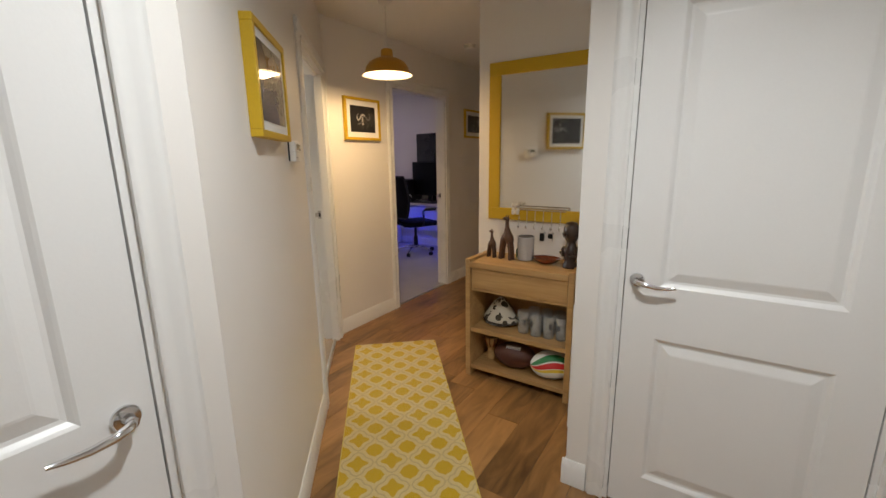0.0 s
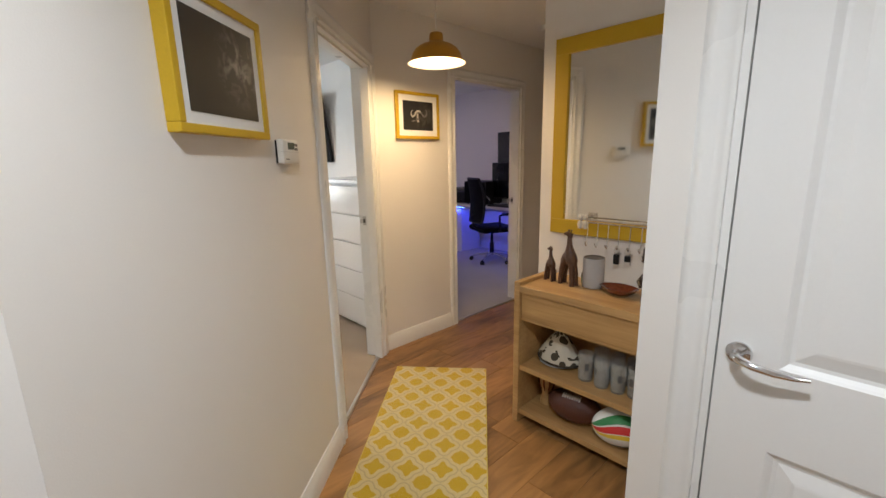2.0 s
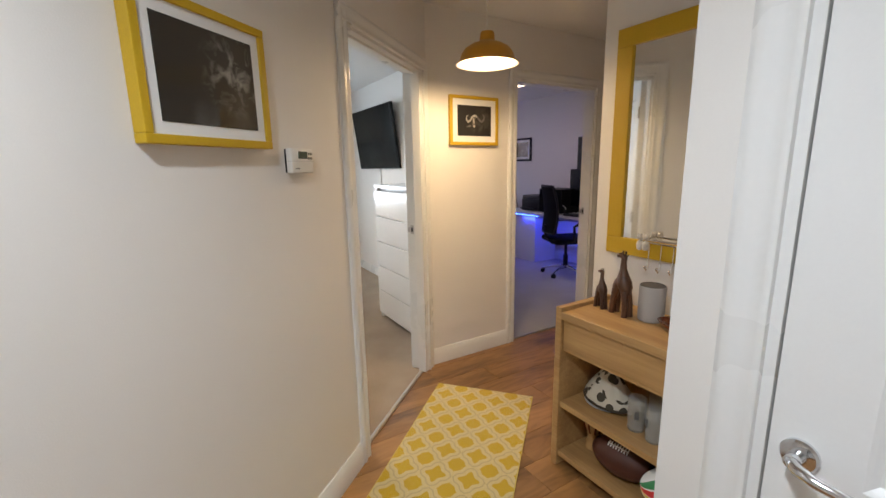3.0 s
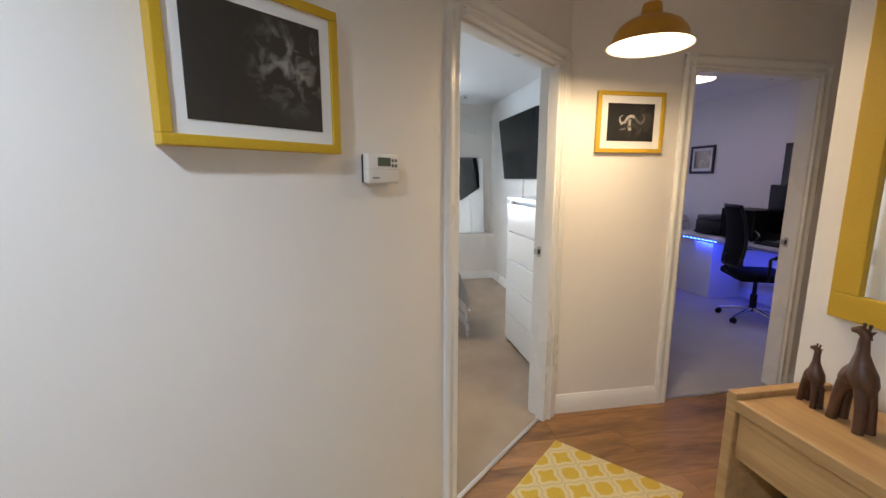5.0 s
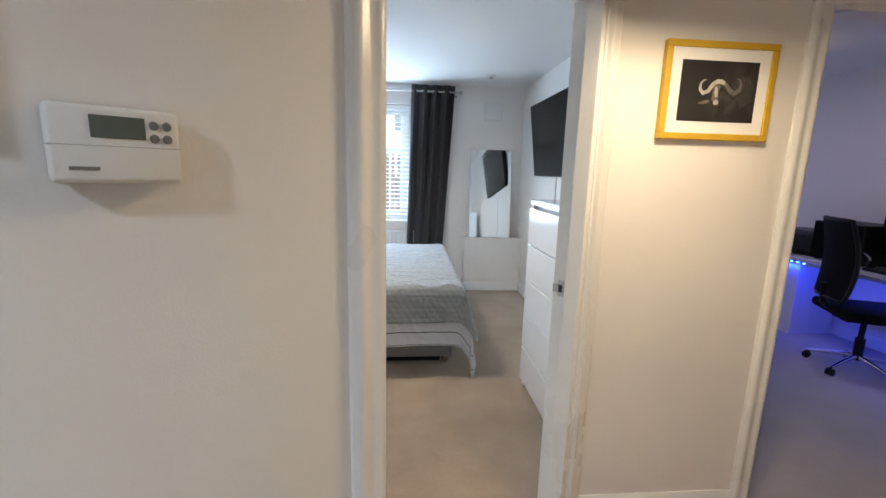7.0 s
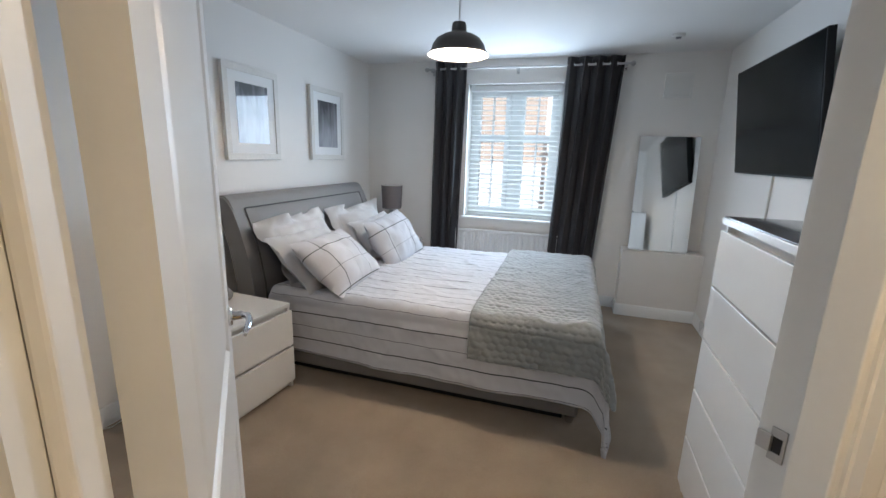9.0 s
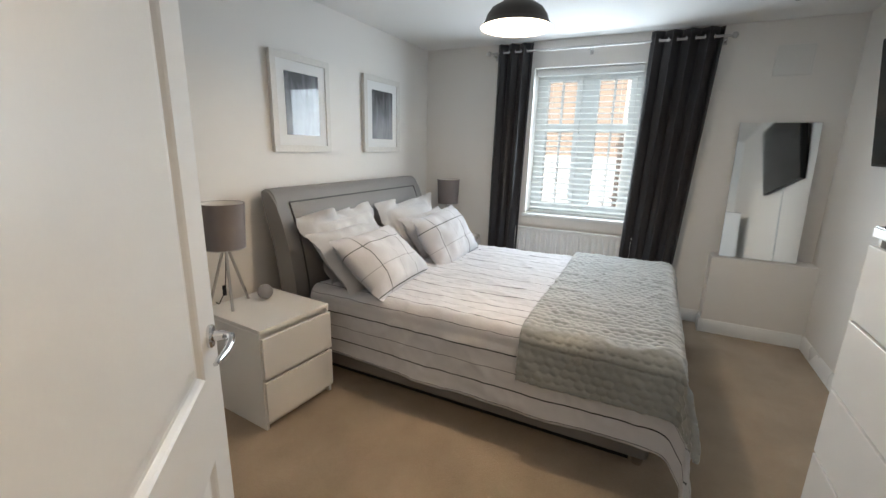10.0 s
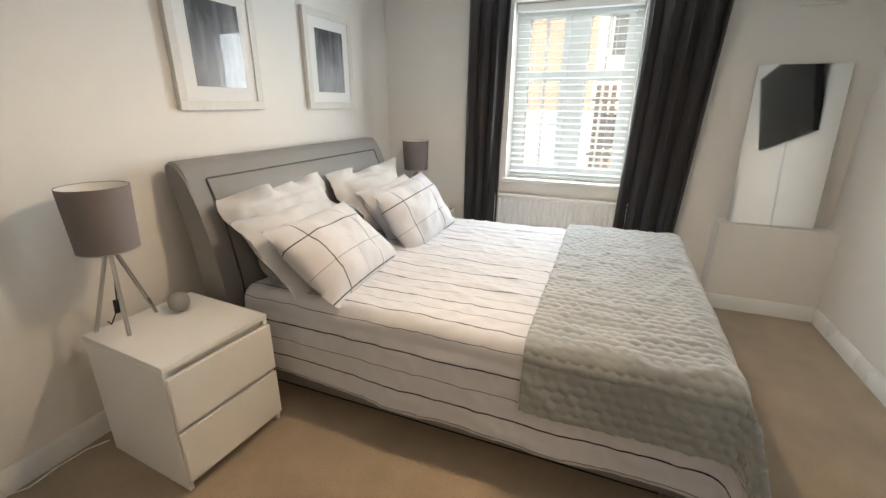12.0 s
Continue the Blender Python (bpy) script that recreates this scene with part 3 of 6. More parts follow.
def strike(name, x, y, z, m, s):
    p = thing(name, "small chrome strike plate on the door lining", "strike plate", m @ pose(x, y, z))
    part("plate", boxes((-0.002, 0.002, -0.012, 0.012, -0.030, 0.030), bevel=0.001), STEEL, p)
    part("lip", boxes((s * 0.001 if s > 0 else -0.006, 0.006 if s > 0 else -0.001, 0.008, 0.030, -0.016, 0.016), bevel=0.001), STEEL, p)
    part("slot", boxes((s * 0.0021 if s > 0 else -0.0030, 0.0030 if s > 0 else -0.0021, -0.007, 0.007, -0.014, 0.014)), DARKGAP, p)


st = boxes((BED1 + S0 - 0.050, BED1 + S0 - 0.0222, 0.002, 0.058, 0, BEDH - 0.022), (BED0 + S0 + 0.0222, BED0 + S0 + 0.034, 0.030, 0.066, 0, BEDH - 0.022), (BED0 + S0 + 0.034, BED1 + S0 - 0.050, 0.030, 0.058, BEDH - 0.036, BEDH - 0.0222), bevel=0.003)
structure("door_stop", st, GLOSS, "white door stop inside the door lining", "door stop").matrix_world = DIAG
strike("strike_plate", BED1 + S0 - 0.024, 0.086, 1.0, DIAG, -1)
strike("strike_plate", OFF1 - 0.024, 0.062, 1.0, pose(-2.34, 0, 0, 0, 0, 90), -1)

# skirting boards
so = (NX, NY)
skirting("baseboard_hall_splayed", on_diag(0.935), on_diag(BED0 - 0.066), so)
skirting("baseboard_hall_west", (-2.34, 2.315), (-2.34, OFF0 - 0.066), (1, 0))
skirting("baseboard_passage", (-2.34, OFF1 + 0.066), (-2.34, 5.2), (1, 0))
skirting("baseboard_entry", (-0.323, 1.70), (R0 - 0.066, 1.70), (0, -1))
skirting("baseboard_alcove", (-0.308, 1.70), (-0.308, 2.65), (-1, 0))
skirting("baseboard_alcove_back", (-1.265, 2.65), (-0.323, 2.65), (0, -1))
skirting("baseboard_passage_east", (-1.25, 2.635), (-1.25, 5.2), (-1, 0))
skirting("baseboard_headboard", (-1.72, -0.44), (-5.94, -0.44), (0, 1))
skirting("baseboard_window", (-5.94, -0.425), (-5.94, 2.29), (1, 0))
skirting("baseboard_television", (-5.74, 2.97), (-2.44, 2.97), (0, -1))
skirting("baseboard_bedroom_east", (-1.72, -0.425), (-1.72, 1.38), (-1, 0))
skirting("baseboard_office", (-6.1, 5.62), (-2.44, 5.62), (0, -1))

# metal strips where the floors meet
for nm, a, b in (("threshold_strip", on_diag(BED0 + 0.02, -0.260), on_diag(BED1 - 0.02, -0.260)), ("threshold_strip", (-2.365, OFF0 + 0.02), (-2.365, OFF1 - 0.02))):
    bm = bmesh.new()
    d = (Vector(b) - Vector(a)).normalized()
    sweep(bm, [(-0.013, 0), (0.013, 0), (0.012, 0.009), (0.004, 0.0125), (-0.004, 0.0125), (-0.012, 0.009)], (*a, 0), (*b, 0), (d.y, -d.x, 0))
    structure(nm, bm, ALU, "thin metal threshold strip between carpet and wood floor", "threshold")

# boxed-in pipe ledge under the leaning mirror
bm = bmesh.new()
box(bm, -5.94, -5.745, 2.29, 2.97, 0, 0.645, bevel=0.003)
structure("wall_boxing_ledge", bm, WALL, "low white boxed-in ledge in the bedroom corner", "wall")
bm = bmesh.new()
sweep(bm, SKIRT, (-5.745, 2.275, 0), (-5.745, 2.955, 0), (1, 0, 0))
sweep(bm, SKIRT, (-5.925, 2.29, 0), (-5.745, 2.29, 0), (0, -1, 0))
structure("baseboard_ledge", bm, GLOSS, "white glossy skirting round the boxed-in ledge", "baseboard", smooth=40)

# doors
PANELS = [(0.145, 0.735), (0.935, 1.865)]


def door(name, width, height, m, label, handle_x, toward, sides, handle_z=0.95, parent_kind="structure"):
    d = tagged(part(name, door_leaf(width, height, 0.040, PANELS, 0.115), DOORP), label, "door", kind=parent_kind)
    d.matrix_world = m
    for face in sides:
        lever_handle(d, handle_x, handle_z, 0.0 if face < 0 else 0.040, face, toward)
    latch = boxes((width if toward < 0 else -0.002, width + 0.002 if toward < 0 else 0.0, 0.010, 0.030, 0.955, 1.045))
    part("latch_plate", latch, CHROME, d)
    for z in (0.23, 1.0, 1.75):
        x = 0.0 if toward < 0 else width
        part("hinge", tube([(x, -0.004, z - 0.04), (x, -0.004, z + 0.04)], 0.006, 8), STEEL, d, smooth=40)
    return d


# left entry door, shut, in the splayed wall; lever points back along the wall
door("door_2", L1 - L0 - 0.050, 1.972, LEFT @ pose(L0 + 0.025, 0.004, 0.005), "closed white moulded two-panel door with chrome lever", L1 - L0 - 0.050 - 0.050, -1, (-1,), 0.915)
# right entry door, shut
door("door_3", R1 - R0 - 0.050, 1.972, pose(R0 + 0.025, 1.704, 0.005), "closed white moulded two-panel door with chrome lever", 0.042, 1, (-1,))
# dark gaps round the shut doors are real gaps, closed behind by the linings' stops
for m, a, b in ((LEFT, L0, L1), (pose(0, 1.70, 0), R0, R1)):
    st = bmesh.new()
    box(st, a + 0.022, a + 0.036, 0.046, 0.062, 0, 1.972)
    box(st, b - 0.036, b - 0.022, 0.046, 0.062, 0, 1.972)
    box(st, a + 0.036, b - 0.036, 0.046, 0.062, 1.965, 1.978)
    ob = structure("door_stop", st, GLOSS, "white door stop inside the door lining", "door stop")
    ob.matrix_world = m
# bedroom door, open into the bedroom, hinged on the far side of the splayed wall
HINGE = on_diag(BED0 + 0.064, -0.368)
bed_door = door("door_1", 0.852, 1.972, pose(*HINGE, 0.014, 0, 0, 222.4), "white moulded two-panel door standing open", 0.852 - 0.055, -1, (-1, 1), 1.01)

# bedroom window: reveal board, frame, panes
win = thing("window_1", "white plastic casement window with glazing bars", "window", kind="structure")
X = -6.14
part("window_sill", boxes((-6.10, -5.905, 0.66, 1.65, 0.805, 0.832), bevel=0.004), GLOSS, win, "white window board")
fr = bmesh.new()
for r in ((0.69, 1.62, 0.83, 0.885), (0.69, 1.62, 2.115, 2.17), (0.69, 0.745, 0.885, 2.115), (1.565, 1.62, 0.885, 2.115), (1.105, 1.205, 0.885, 2.115)):
    box(fr, X - 0.035, X + 0.035, r[0], r[1], r[2], r[3], bevel=0.005)
part("window_frame", fr, UPVC, win)
for y0, y1 in ((0.745, 1.105), (1.205, 1.565)):
    sash = bmesh.new()
    for r in ((y0, y1, 0.885, 0.935), (y0, y1, 2.065, 2.115), (y0, y0 + 0.05, 0.935, 2.065), (y1 - 0.05, y1, 0.935, 2.065), (y0 + 0.05, y1 - 0.05, 1.610, 1.690)):
        box(sash, X - 0.025, X + 0.048, r[0], r[1], r[2], r[3], bevel=0.004)
    part("sash", sash, UPVC, win)
    c = (y0 + y1) / 2
    bar = bmesh.new()
    for r in ((c - 0.009, c + 0.009, 0.935, 1.610), (c - 0.009, c + 0.009, 1.690, 2.065), (y0 + 0.05, c - 0.009, 1.265, 1.283), (c + 0.009, y1 - 0.05, 1.265, 1.283)):
        box(bar, X - 0.012, X + 0.030, r[0], r[1], r[2], r[3], bevel=0.002)
    part("glazing_bar", bar, UPVC, win)
    for z0, z1 in ((0.93, 1.62), (1.68, 2.07)):
        g = part("pane", boxes((X - 0.008, X - 0.004, y0 + 0.045, y1 - 0.045, z0, z1)), PANE, win)
        g.visible_shadow = False
# unseen office window, added as an opening beside the fill lamp
w2 = thing("window_2", "unseen white plastic window added to the office", "window", kind="structure")
fr = bmesh.new()
for r in ((3.75, 4.85, 0.9, 0.96), (3.75, 4.85, 1.94, 2.0), (3.75, 3.81, 0.96, 1.94), (4.79, 4.85, 0.96, 1.94), (4.27, 4.33, 0.96, 1.94)):
    box(fr, -6.20, -6.13, r[0], r[1], r[2], r[3], bevel=0.004)
part("window_frame", fr, UPVC, w2)


# ---------- hall things ----------
def pendant(m, outside, label, radius, drop):
    p = thing("pendant_lamp", label, "pendant lamp", m)
    r = radius
    top = drop
    part("ceiling_rose", lathe([(0, 0.0), (0.045, 0.0), (0.045, -0.012), (0.030, -0.024), (0.008, -0.028), (0, -0.028)], 24, m=pose(0, 0, top)), PLASTIC, p, smooth=35)
    part("flex", tube([(0, 0, top - 0.02), (0, 0, 0.16)], 0.0042, 8), PLASTIC, p, smooth=60)
    k = r / 0.165
    prof = [(0.018, 0.165), (0.034, 0.160), (0.038, 0.150), (0.040, 0.118), (0.048, 0.110), (0.085, 0.098), (0.118, 0.078), (0.138, 0.050), (0.144, 0.028), (0.150, 0.018), (0.165, 0.002), (0.167, 0.0)]
    part("shade", lathe([(a * k, z * k) for a, z in prof], 48), outside, p, smooth=35)
    ins = [(a * k - 0.003, z * k - 0.002) for a, z in prof[4:]]
    part("shade_lining", lathe([(0.012, 0.105 * k)] + ins[:-1] + [(0.164 * k, 0.0005)], 48), INNER, p, "white lining of the shade", smooth=35)
    part("lamp_holder", lathe([(0, 0.125), (0.018, 0.122), (0.018, 0.080), (0, 0.078)], 16), PLASTIC, p, smooth=40)
    b = part("bulb", lathe([(0, 0.082), (0.014, 0.078), (0.019, 0.070), (0.020, 0.066), (0, 0.066)], 16), BULB, p, "lit bulb base", smooth=60)
    return p


pendant(pose(-1.815, 2.40, 1.945), MUSTARD, "mustard yellow metal dome pendant lamp, lit", 0.168, H - 1.945)

ART1 = picture_glass_art("dark_portrait_photo", (0.010, 0.009, 0.008), (0.30, 0.29, 0.27), scale=26, low=0.46, high=0.70, centre=(0.075, -0.015, 0.02), radius=0.12)
ART2 = picture_glass_art("dark_horned_photo", (0.012, 0.011, 0.010), (0.08, 0.07, 0.06), scale=14, low=0.45, high=0.7, centre=(0.07, -0.015, -0.01), radius=0.13)
ART3 = picture_glass_art("dark_far_photo", (0.012, 0.012, 0.011), (0.16, 0.16, 0.15), scale=12)

s_mid = 1.524
picture("framed_picture", 0.408, 0.338, "dark animal photograph in a yellow frame with white mount", YELLOW, ART1, 0.036, 0.022, 0.031, m=pose(*on_diag(s_mid + 0.004), 1.637, 0, 0, 131.5), group="hall pictures")
pb = picture("framed_picture", 0.405, 0.325, "dark photograph of pale curved horns in a yellow frame", YELLOW, ART2, 0.024, 0.022, 0.042, m=pose(-2.338, 2.678, 1.711, 0, 0, 90), group="hall pictures")
# a horned head printed on the dark photograph: flat pale and mid-grey shapes
def printed(name, pts, radii, material, lift=0.0187):
    q = tube([(x, 0, z) for x, z in pts], radii, 8)
    for v in q.verts:
        v.co.y = -lift + v.co.y * 0.03
    part(name, q, material, pb, smooth=60)


PALE, MID, DIM = (mat(n, c, 0.5, grain=260, vary=0.35, big=60) for n, c in (("pale_print", (0.42, 0.40, 0.37)), ("mid_print", (0.13, 0.12, 0.11)), ("dim_print", (0.035, 0.032, 0.030))))
for k in range(4):
    printed("printed_flank", [(0.085 + 0.012 * k, 0.040 - 0.004 * k), (0.088 + 0.011 * k, 0.0), (0.086 + 0.010 * k, -0.055 + 0.006 * k)], [0.004, 0.006, 0.003], DIM, 0.0184)
printed("printed_horn", [(-0.014, 0.030), (-0.026, 0.020), (-0.038, 0.001), (-0.056, -0.007), (-0.068, 0.006), (-0.068, 0.024), (-0.058, 0.035), (-0.048, 0.039)], [0.008, 0.007, 0.007, 0.0075, 0.006, 0.004, 0.0025, 0.001], PALE)
printed("printed_horn", [(0.012, 0.030), (0.026, 0.022), (0.040, 0.006), (0.058, -0.004), (0.076, 0.008), (0.081, 0.026), (0.074, 0.041), (0.060, 0.046)], [0.008, 0.007, 0.008, 0.009, 0.008, 0.006, 0.004, 0.001], MID)
printed("printed_boss", [(-0.022, 0.026), (-0.008, 0.033), (0.008, 0.033), (0.020, 0.027)], [0.005, 0.008, 0.008, 0.005], PALE, 0.0190)
printed("printed_face", [(-0.006, 0.022), (-0.010, 0.0), (-0.010, -0.030)], [0.013, 0.011, 0.012], MID, 0.0186)
printed("printed_brow", [(-0.010, 0.016), (-0.008, -0.002), (-0.006, -0.018)], [0.003, 0.007, 0.004], PALE, 0.0192)
printed("printed_muzzle", [(-0.014, -0.037), (-0.004, -0.035), (0.004, -0.038)], [0.006, 0.009, 0.005], PALE, 0.0192)
printed("printed_ear", [(-0.030, -0.032), (-0.050, -0.037), (-0.068, -0.040)], [0.005, 0.006, 0.002], MID, 0.0189)
printed("printed_ear", [(0.022, -0.024), (0.042, -0.027), (0.058, -0.026)], [0.004, 0.005, 0.002], DIM, 0.0189)
picture("framed_picture", 0.40, 0.31, "dark photograph in a yellow frame beyond the office door", YELLOW, ART3, 0.024, 0.022, 0.042, m=pose(-2.338, 4.51, 1.775, 0, 0, 90), group="hall pictures")

# thermostat on the splayed wall
th = thing("wall_thermostat", "white plastic wall thermostat with a grey display", "thermostat", pose(*on_diag(1.886), 1.434, 0, 0, 131.5) @ Matrix.Diagonal((0.87, 1, 0.93, 1)))
part("back_plate", boxes((-0.068, 0.066, -0.006, 0.0, -0.042, 0.042), bevel=0.002), BLACK, th, "dark back plate")
bm = bmesh.new()
box(bm, -0.070, 0.070, -0.030, -0.006, -0.045, 0.045, bevel=0.006, seg=3)
part("case", bm, PLASTIC, th, smooth=40)
part("display", boxes((-0.028, 0.030, -0.0315, -0.0295, 0.008, 0.034), bevel=0.001), LCD, th, "grey liquid crystal display")
for x in (0.040, 0.055):
    for z in (0.010, 0.026):
        part("button", lathe([(0, 0.003), (0.005, 0.0025), (0.006, 0)], 12, m=pose(x, -0.0295, z, 90)), mat("grey_button", (0.18, 0.17, 0.16), 0.5) if "grey_button" not in bpy.data.materials else bpy.data.materials["grey_button"], th)
part("seam", boxes((-0.0702, 0.0702, -0.0303, -0.010, -0.002, -0.001)), mat("case_seam", (0.45, 0.44, 0.42), 0.6), th)
part("maker_mark", boxes((-0.052, -0.022, -0.0306, -0.0298, -0.030, -0.026)), bpy.data.materials["grey_button"], th)

# runner rug
rug = thing("runner_rug", "yellow and cream trellis patterned runner rug on the wood floor", "rug", pose(-2.072, 2.204, 0.0, 0, 0, 41.2))
bm = sheet(12, 40, lambda u, v: (0.005 + u * 0.600, -v * 1.80, 0.0085 + 0.0012 * math.sin(v * 23) * math.sin(u * 3.1)))
bm2 = bmesh.ops.extrude_face_region(bm, geom=bm.faces[:])
for v in [g for g in bm2["geom"] if isinstance(g, bmesh.types.BMVert)]:
    v.co.z = 0.0005
part("woven_top", bm, RUG, rug, smooth=50)
part("binding", boxes((0, 0.61, -1.803, 0.003, 0.0004, 0.0068), bevel=0.002), mat("cream_binding", (0.62, 0.50, 0.14), 0.9, grain=300, vary=0.1), rug, "cream bound edge")

# smoke alarm of the passage
sm = thing("smoke_alarm", "round white plastic smoke alarm on the ceiling", "smoke alarm", pose(-1.9, 3.67, H))
part("base", lathe([(0, 0), (0.055, 0), (0.055, -0.012), (0, -0.012)], 28), PLASTIC, sm, smooth=35)
part("cover", lathe([(0.050, -0.012), (0.050, -0.030), (0.040, -0.040), (0, -0.042)], 28), PLASTIC, sm, smooth=35)

# recessed lamp of the entry
dl = thing("ceiling_downlight", "small round recessed white ceiling lamp, lit", "downlight", pose(0.02, 0.60, H))
part("trim_ring", lathe([(0.036, -0.001), (0.048, -0.001), (0.048, -0.006), (0.044, -0.009), (0.038, -0.008), (0.036, -0.001)], 32), PLASTIC, dl, smooth=35)

# console table in the alcove
CX0, CX1, CY0, CY1 = -1.150, -0.470, 2.285, 2.630
co = thing("console_table", "light oak console table with a drawer and two open shelves", "console table")
for x0, x1 in ((CX0, CX0 + 0.034), (CX1 - 0.034, CX1)):
    part("side_panel", boxes((x0, x1, CY0, CY1, 0, 0.785), bevel=0.004), OAK, co)
part("tabletop", boxes((CX0 + 0.035, CX1 - 0.035, CY0 + 0.006, CY1, 0.735, 0.768), bevel=0.003), OAK, co)
part("top_front_rail", boxes((CX0 + 0.035, CX1 - 0.035, CY0 - 0.002, CY0 + 0.0055, 0.733, 0.7685), bevel=0.002), OAK, co)
dr = part("drawer", boxes((CX0 + 0.038, CX1 - 0.038, CY0 + 0.012, CY0 + 0.30, 0.598, 0.729), bevel=0.003), OAK, co)
part("shelf", boxes((CX0 + 0.0345, CX1 - 0.0345, CY0 + 0.010, CY1 - 0.012, 0.305, 0.332), bevel=0.002), OAK, co)
part("shelf", boxes((CX0 + 0.0345, CX1 - 0.0345, CY0 + 0.010, CY1 - 0.012, 0.050, 0.077), bevel=0.002), OAK, co)
part("back_panel", boxes((CX0 + 0.0345, CX1 - 0.0345, CY1 - 0.011, CY1 - 0.003, 0.05, 0.73)), OAK, co)
part("drawer_runner_rail", boxes((CX0 + 0.0345, CX1 - 0.0345, CY0 + 0.02, CY1 - 0.012, 0.580, 0.595)), OAK, co)

# mirror in a wide yellow frame
mi = thing("wall_mirror", "rectangular mirror in a wide mustard yellow frame above the console", "mirror", pose(-0.805, 2.648, 1.486))
W2, H2, B2 = 0.360, 0.492, 0.077
fr = bmesh.new()
for r in ((-W2, W2, -H2, -H2 + B2), (-W2, W2, H2 - B2, H2), (-W2, -W2 + B2, -H2 + B2, H2 - B2), (W2 - B2, W2, -H2 + B2, H2 - B2)):
    box(fr, r[0], r[1], -0.024, 0, r[2], r[3], bevel=0.003)
part("mirror_frame", fr, YELLOW, mi)
part("mirror_glass", boxes((-W2 + B2 - 0.004, W2 - B2 + 0.004, -0.012, -0.006, -H2 + B2 - 0.004, H2 - B2 + 0.004)), MIRROR, mi, "clear silvered glass")

# key rack hung under the mirror frame
kr = thing("key_rack", "small metal key rack with hooks and two cat figures", "key rack", pose(-0.965, 2.618, 1.022))
rk = bmesh.new()
tube([(0.0, -0.030, 0.062), (0.33, -0.030, 0.062)], 0.004, 8, rk)
tube([(0.0, -0.006, 0.046), (0.33, -0.006, 0.046)], 0.004, 8, rk)
tube([(0.0, -0.030, 0.062), (-0.010, -0.018, 0.056), (0.0, -0.006, 0.046)], 0.004, 8, rk)
tube([(0.33, -0.030, 0.062), (0.34, -0.018, 0.056), (0.33, -0.006, 0.046)], 0.004, 8, rk)
part("rail", rk, CHROME, kr, smooth=50)
for i in range(6):
    x = 0.030 + i * 0.054
    hk = tube([(x, -0.006, 0.046), (x, -0.008, -0.02), (x, -0.010, -0.062), (x, -0.020, -0.074), (x, -0.030, -0.062)], [0.0025, 0.0025, 0.003, 0.003, 0.003], 8)
    lathe([(0, 0.006), (0.0045, 0.004), (0.006, 0), (0.0045, -0.004), (0, -0.006)], 10, hk, pose(x, -0.031, -0.058))
    part("hook", hk, CHROME, kr, smooth=50)


def cat(x):
    """A small white cat figure holding on to the rail, in one piece."""
    bm = bmesh.new()
    lathe([(0, -0.05), (0.014, -0.045), (0.018, -0.02), (0.014, 0.0), (0, 0.008)], 12, bm, pose(x, -0.034, 0.040))
    lathe([(0, -0.016), (0.012, -0.012), (0.017, 0), (0.012, 0.012), (0, 0.016)], 12, bm, pose(x, -0.036, 0.064))
    for s in (-1, 1):
        lathe([(0.007, 0), (0, 0.014)], 6, bm, pose(x + s * 0.010, -0.036, 0.076))
    c = tagged(part("cat_figure", bm, mat("painted_white_cat", (0.62, 0.58, 0.52), 0.5, grain=60, vary=0.35) if "painted_white_cat" not in bpy.data.materials else bpy.data.materials["painted_white_cat"], smooth=60), "small white painted cat figure on the key rack", "figurine", "cat figures")
    c.matrix_world = kr.matrix_world @ pose(0, -0.006, 0.022) @ Matrix.Diagonal((0.78, 0.78, 0.78, 1))
    return c


cat(0.0)
cat(0.036)


def key_bunch(x, fob, length, label):
    k = thing("key_bunch", label, "keys", kr.matrix_world @ pose(x, -0.022, -0.066), "keys on the rack")
    ring = bmesh.new()
    tube([(0.014 * math.sin(a), 0, -0.012 + 0.014 * math.cos(a)) for a in [i * math.pi / 8 for i in range(17)]], 0.0014, 6, ring, cap=False)
    part("ring", ring, CHROME, k, smooth=60)
    b = bmesh.new()
    box(b, -0.014, 0.014, -0.006, 0.006, -0.028 - length, -0.028, bevel=0.005, seg=3)
    part("fob", b, fob, k, "black plastic key fob", smooth=50)
    bl = boxes((0.010, 0.016, 0.004, 0.006, -0.075, -0.02), (0.006, 0.022, 0.0035, 0.0065, -0.030, -0.018), bevel=0.0008)
    part("key", bl, STEEL, k)


key_bunch(0.03 + 3 * 0.054, BLACK, 0.050, "bunch of keys with a black fob on a split ring")
key_bunch(0.03 + 4 * 0.054, BLACK, 0.030, "single key with a small black fob")


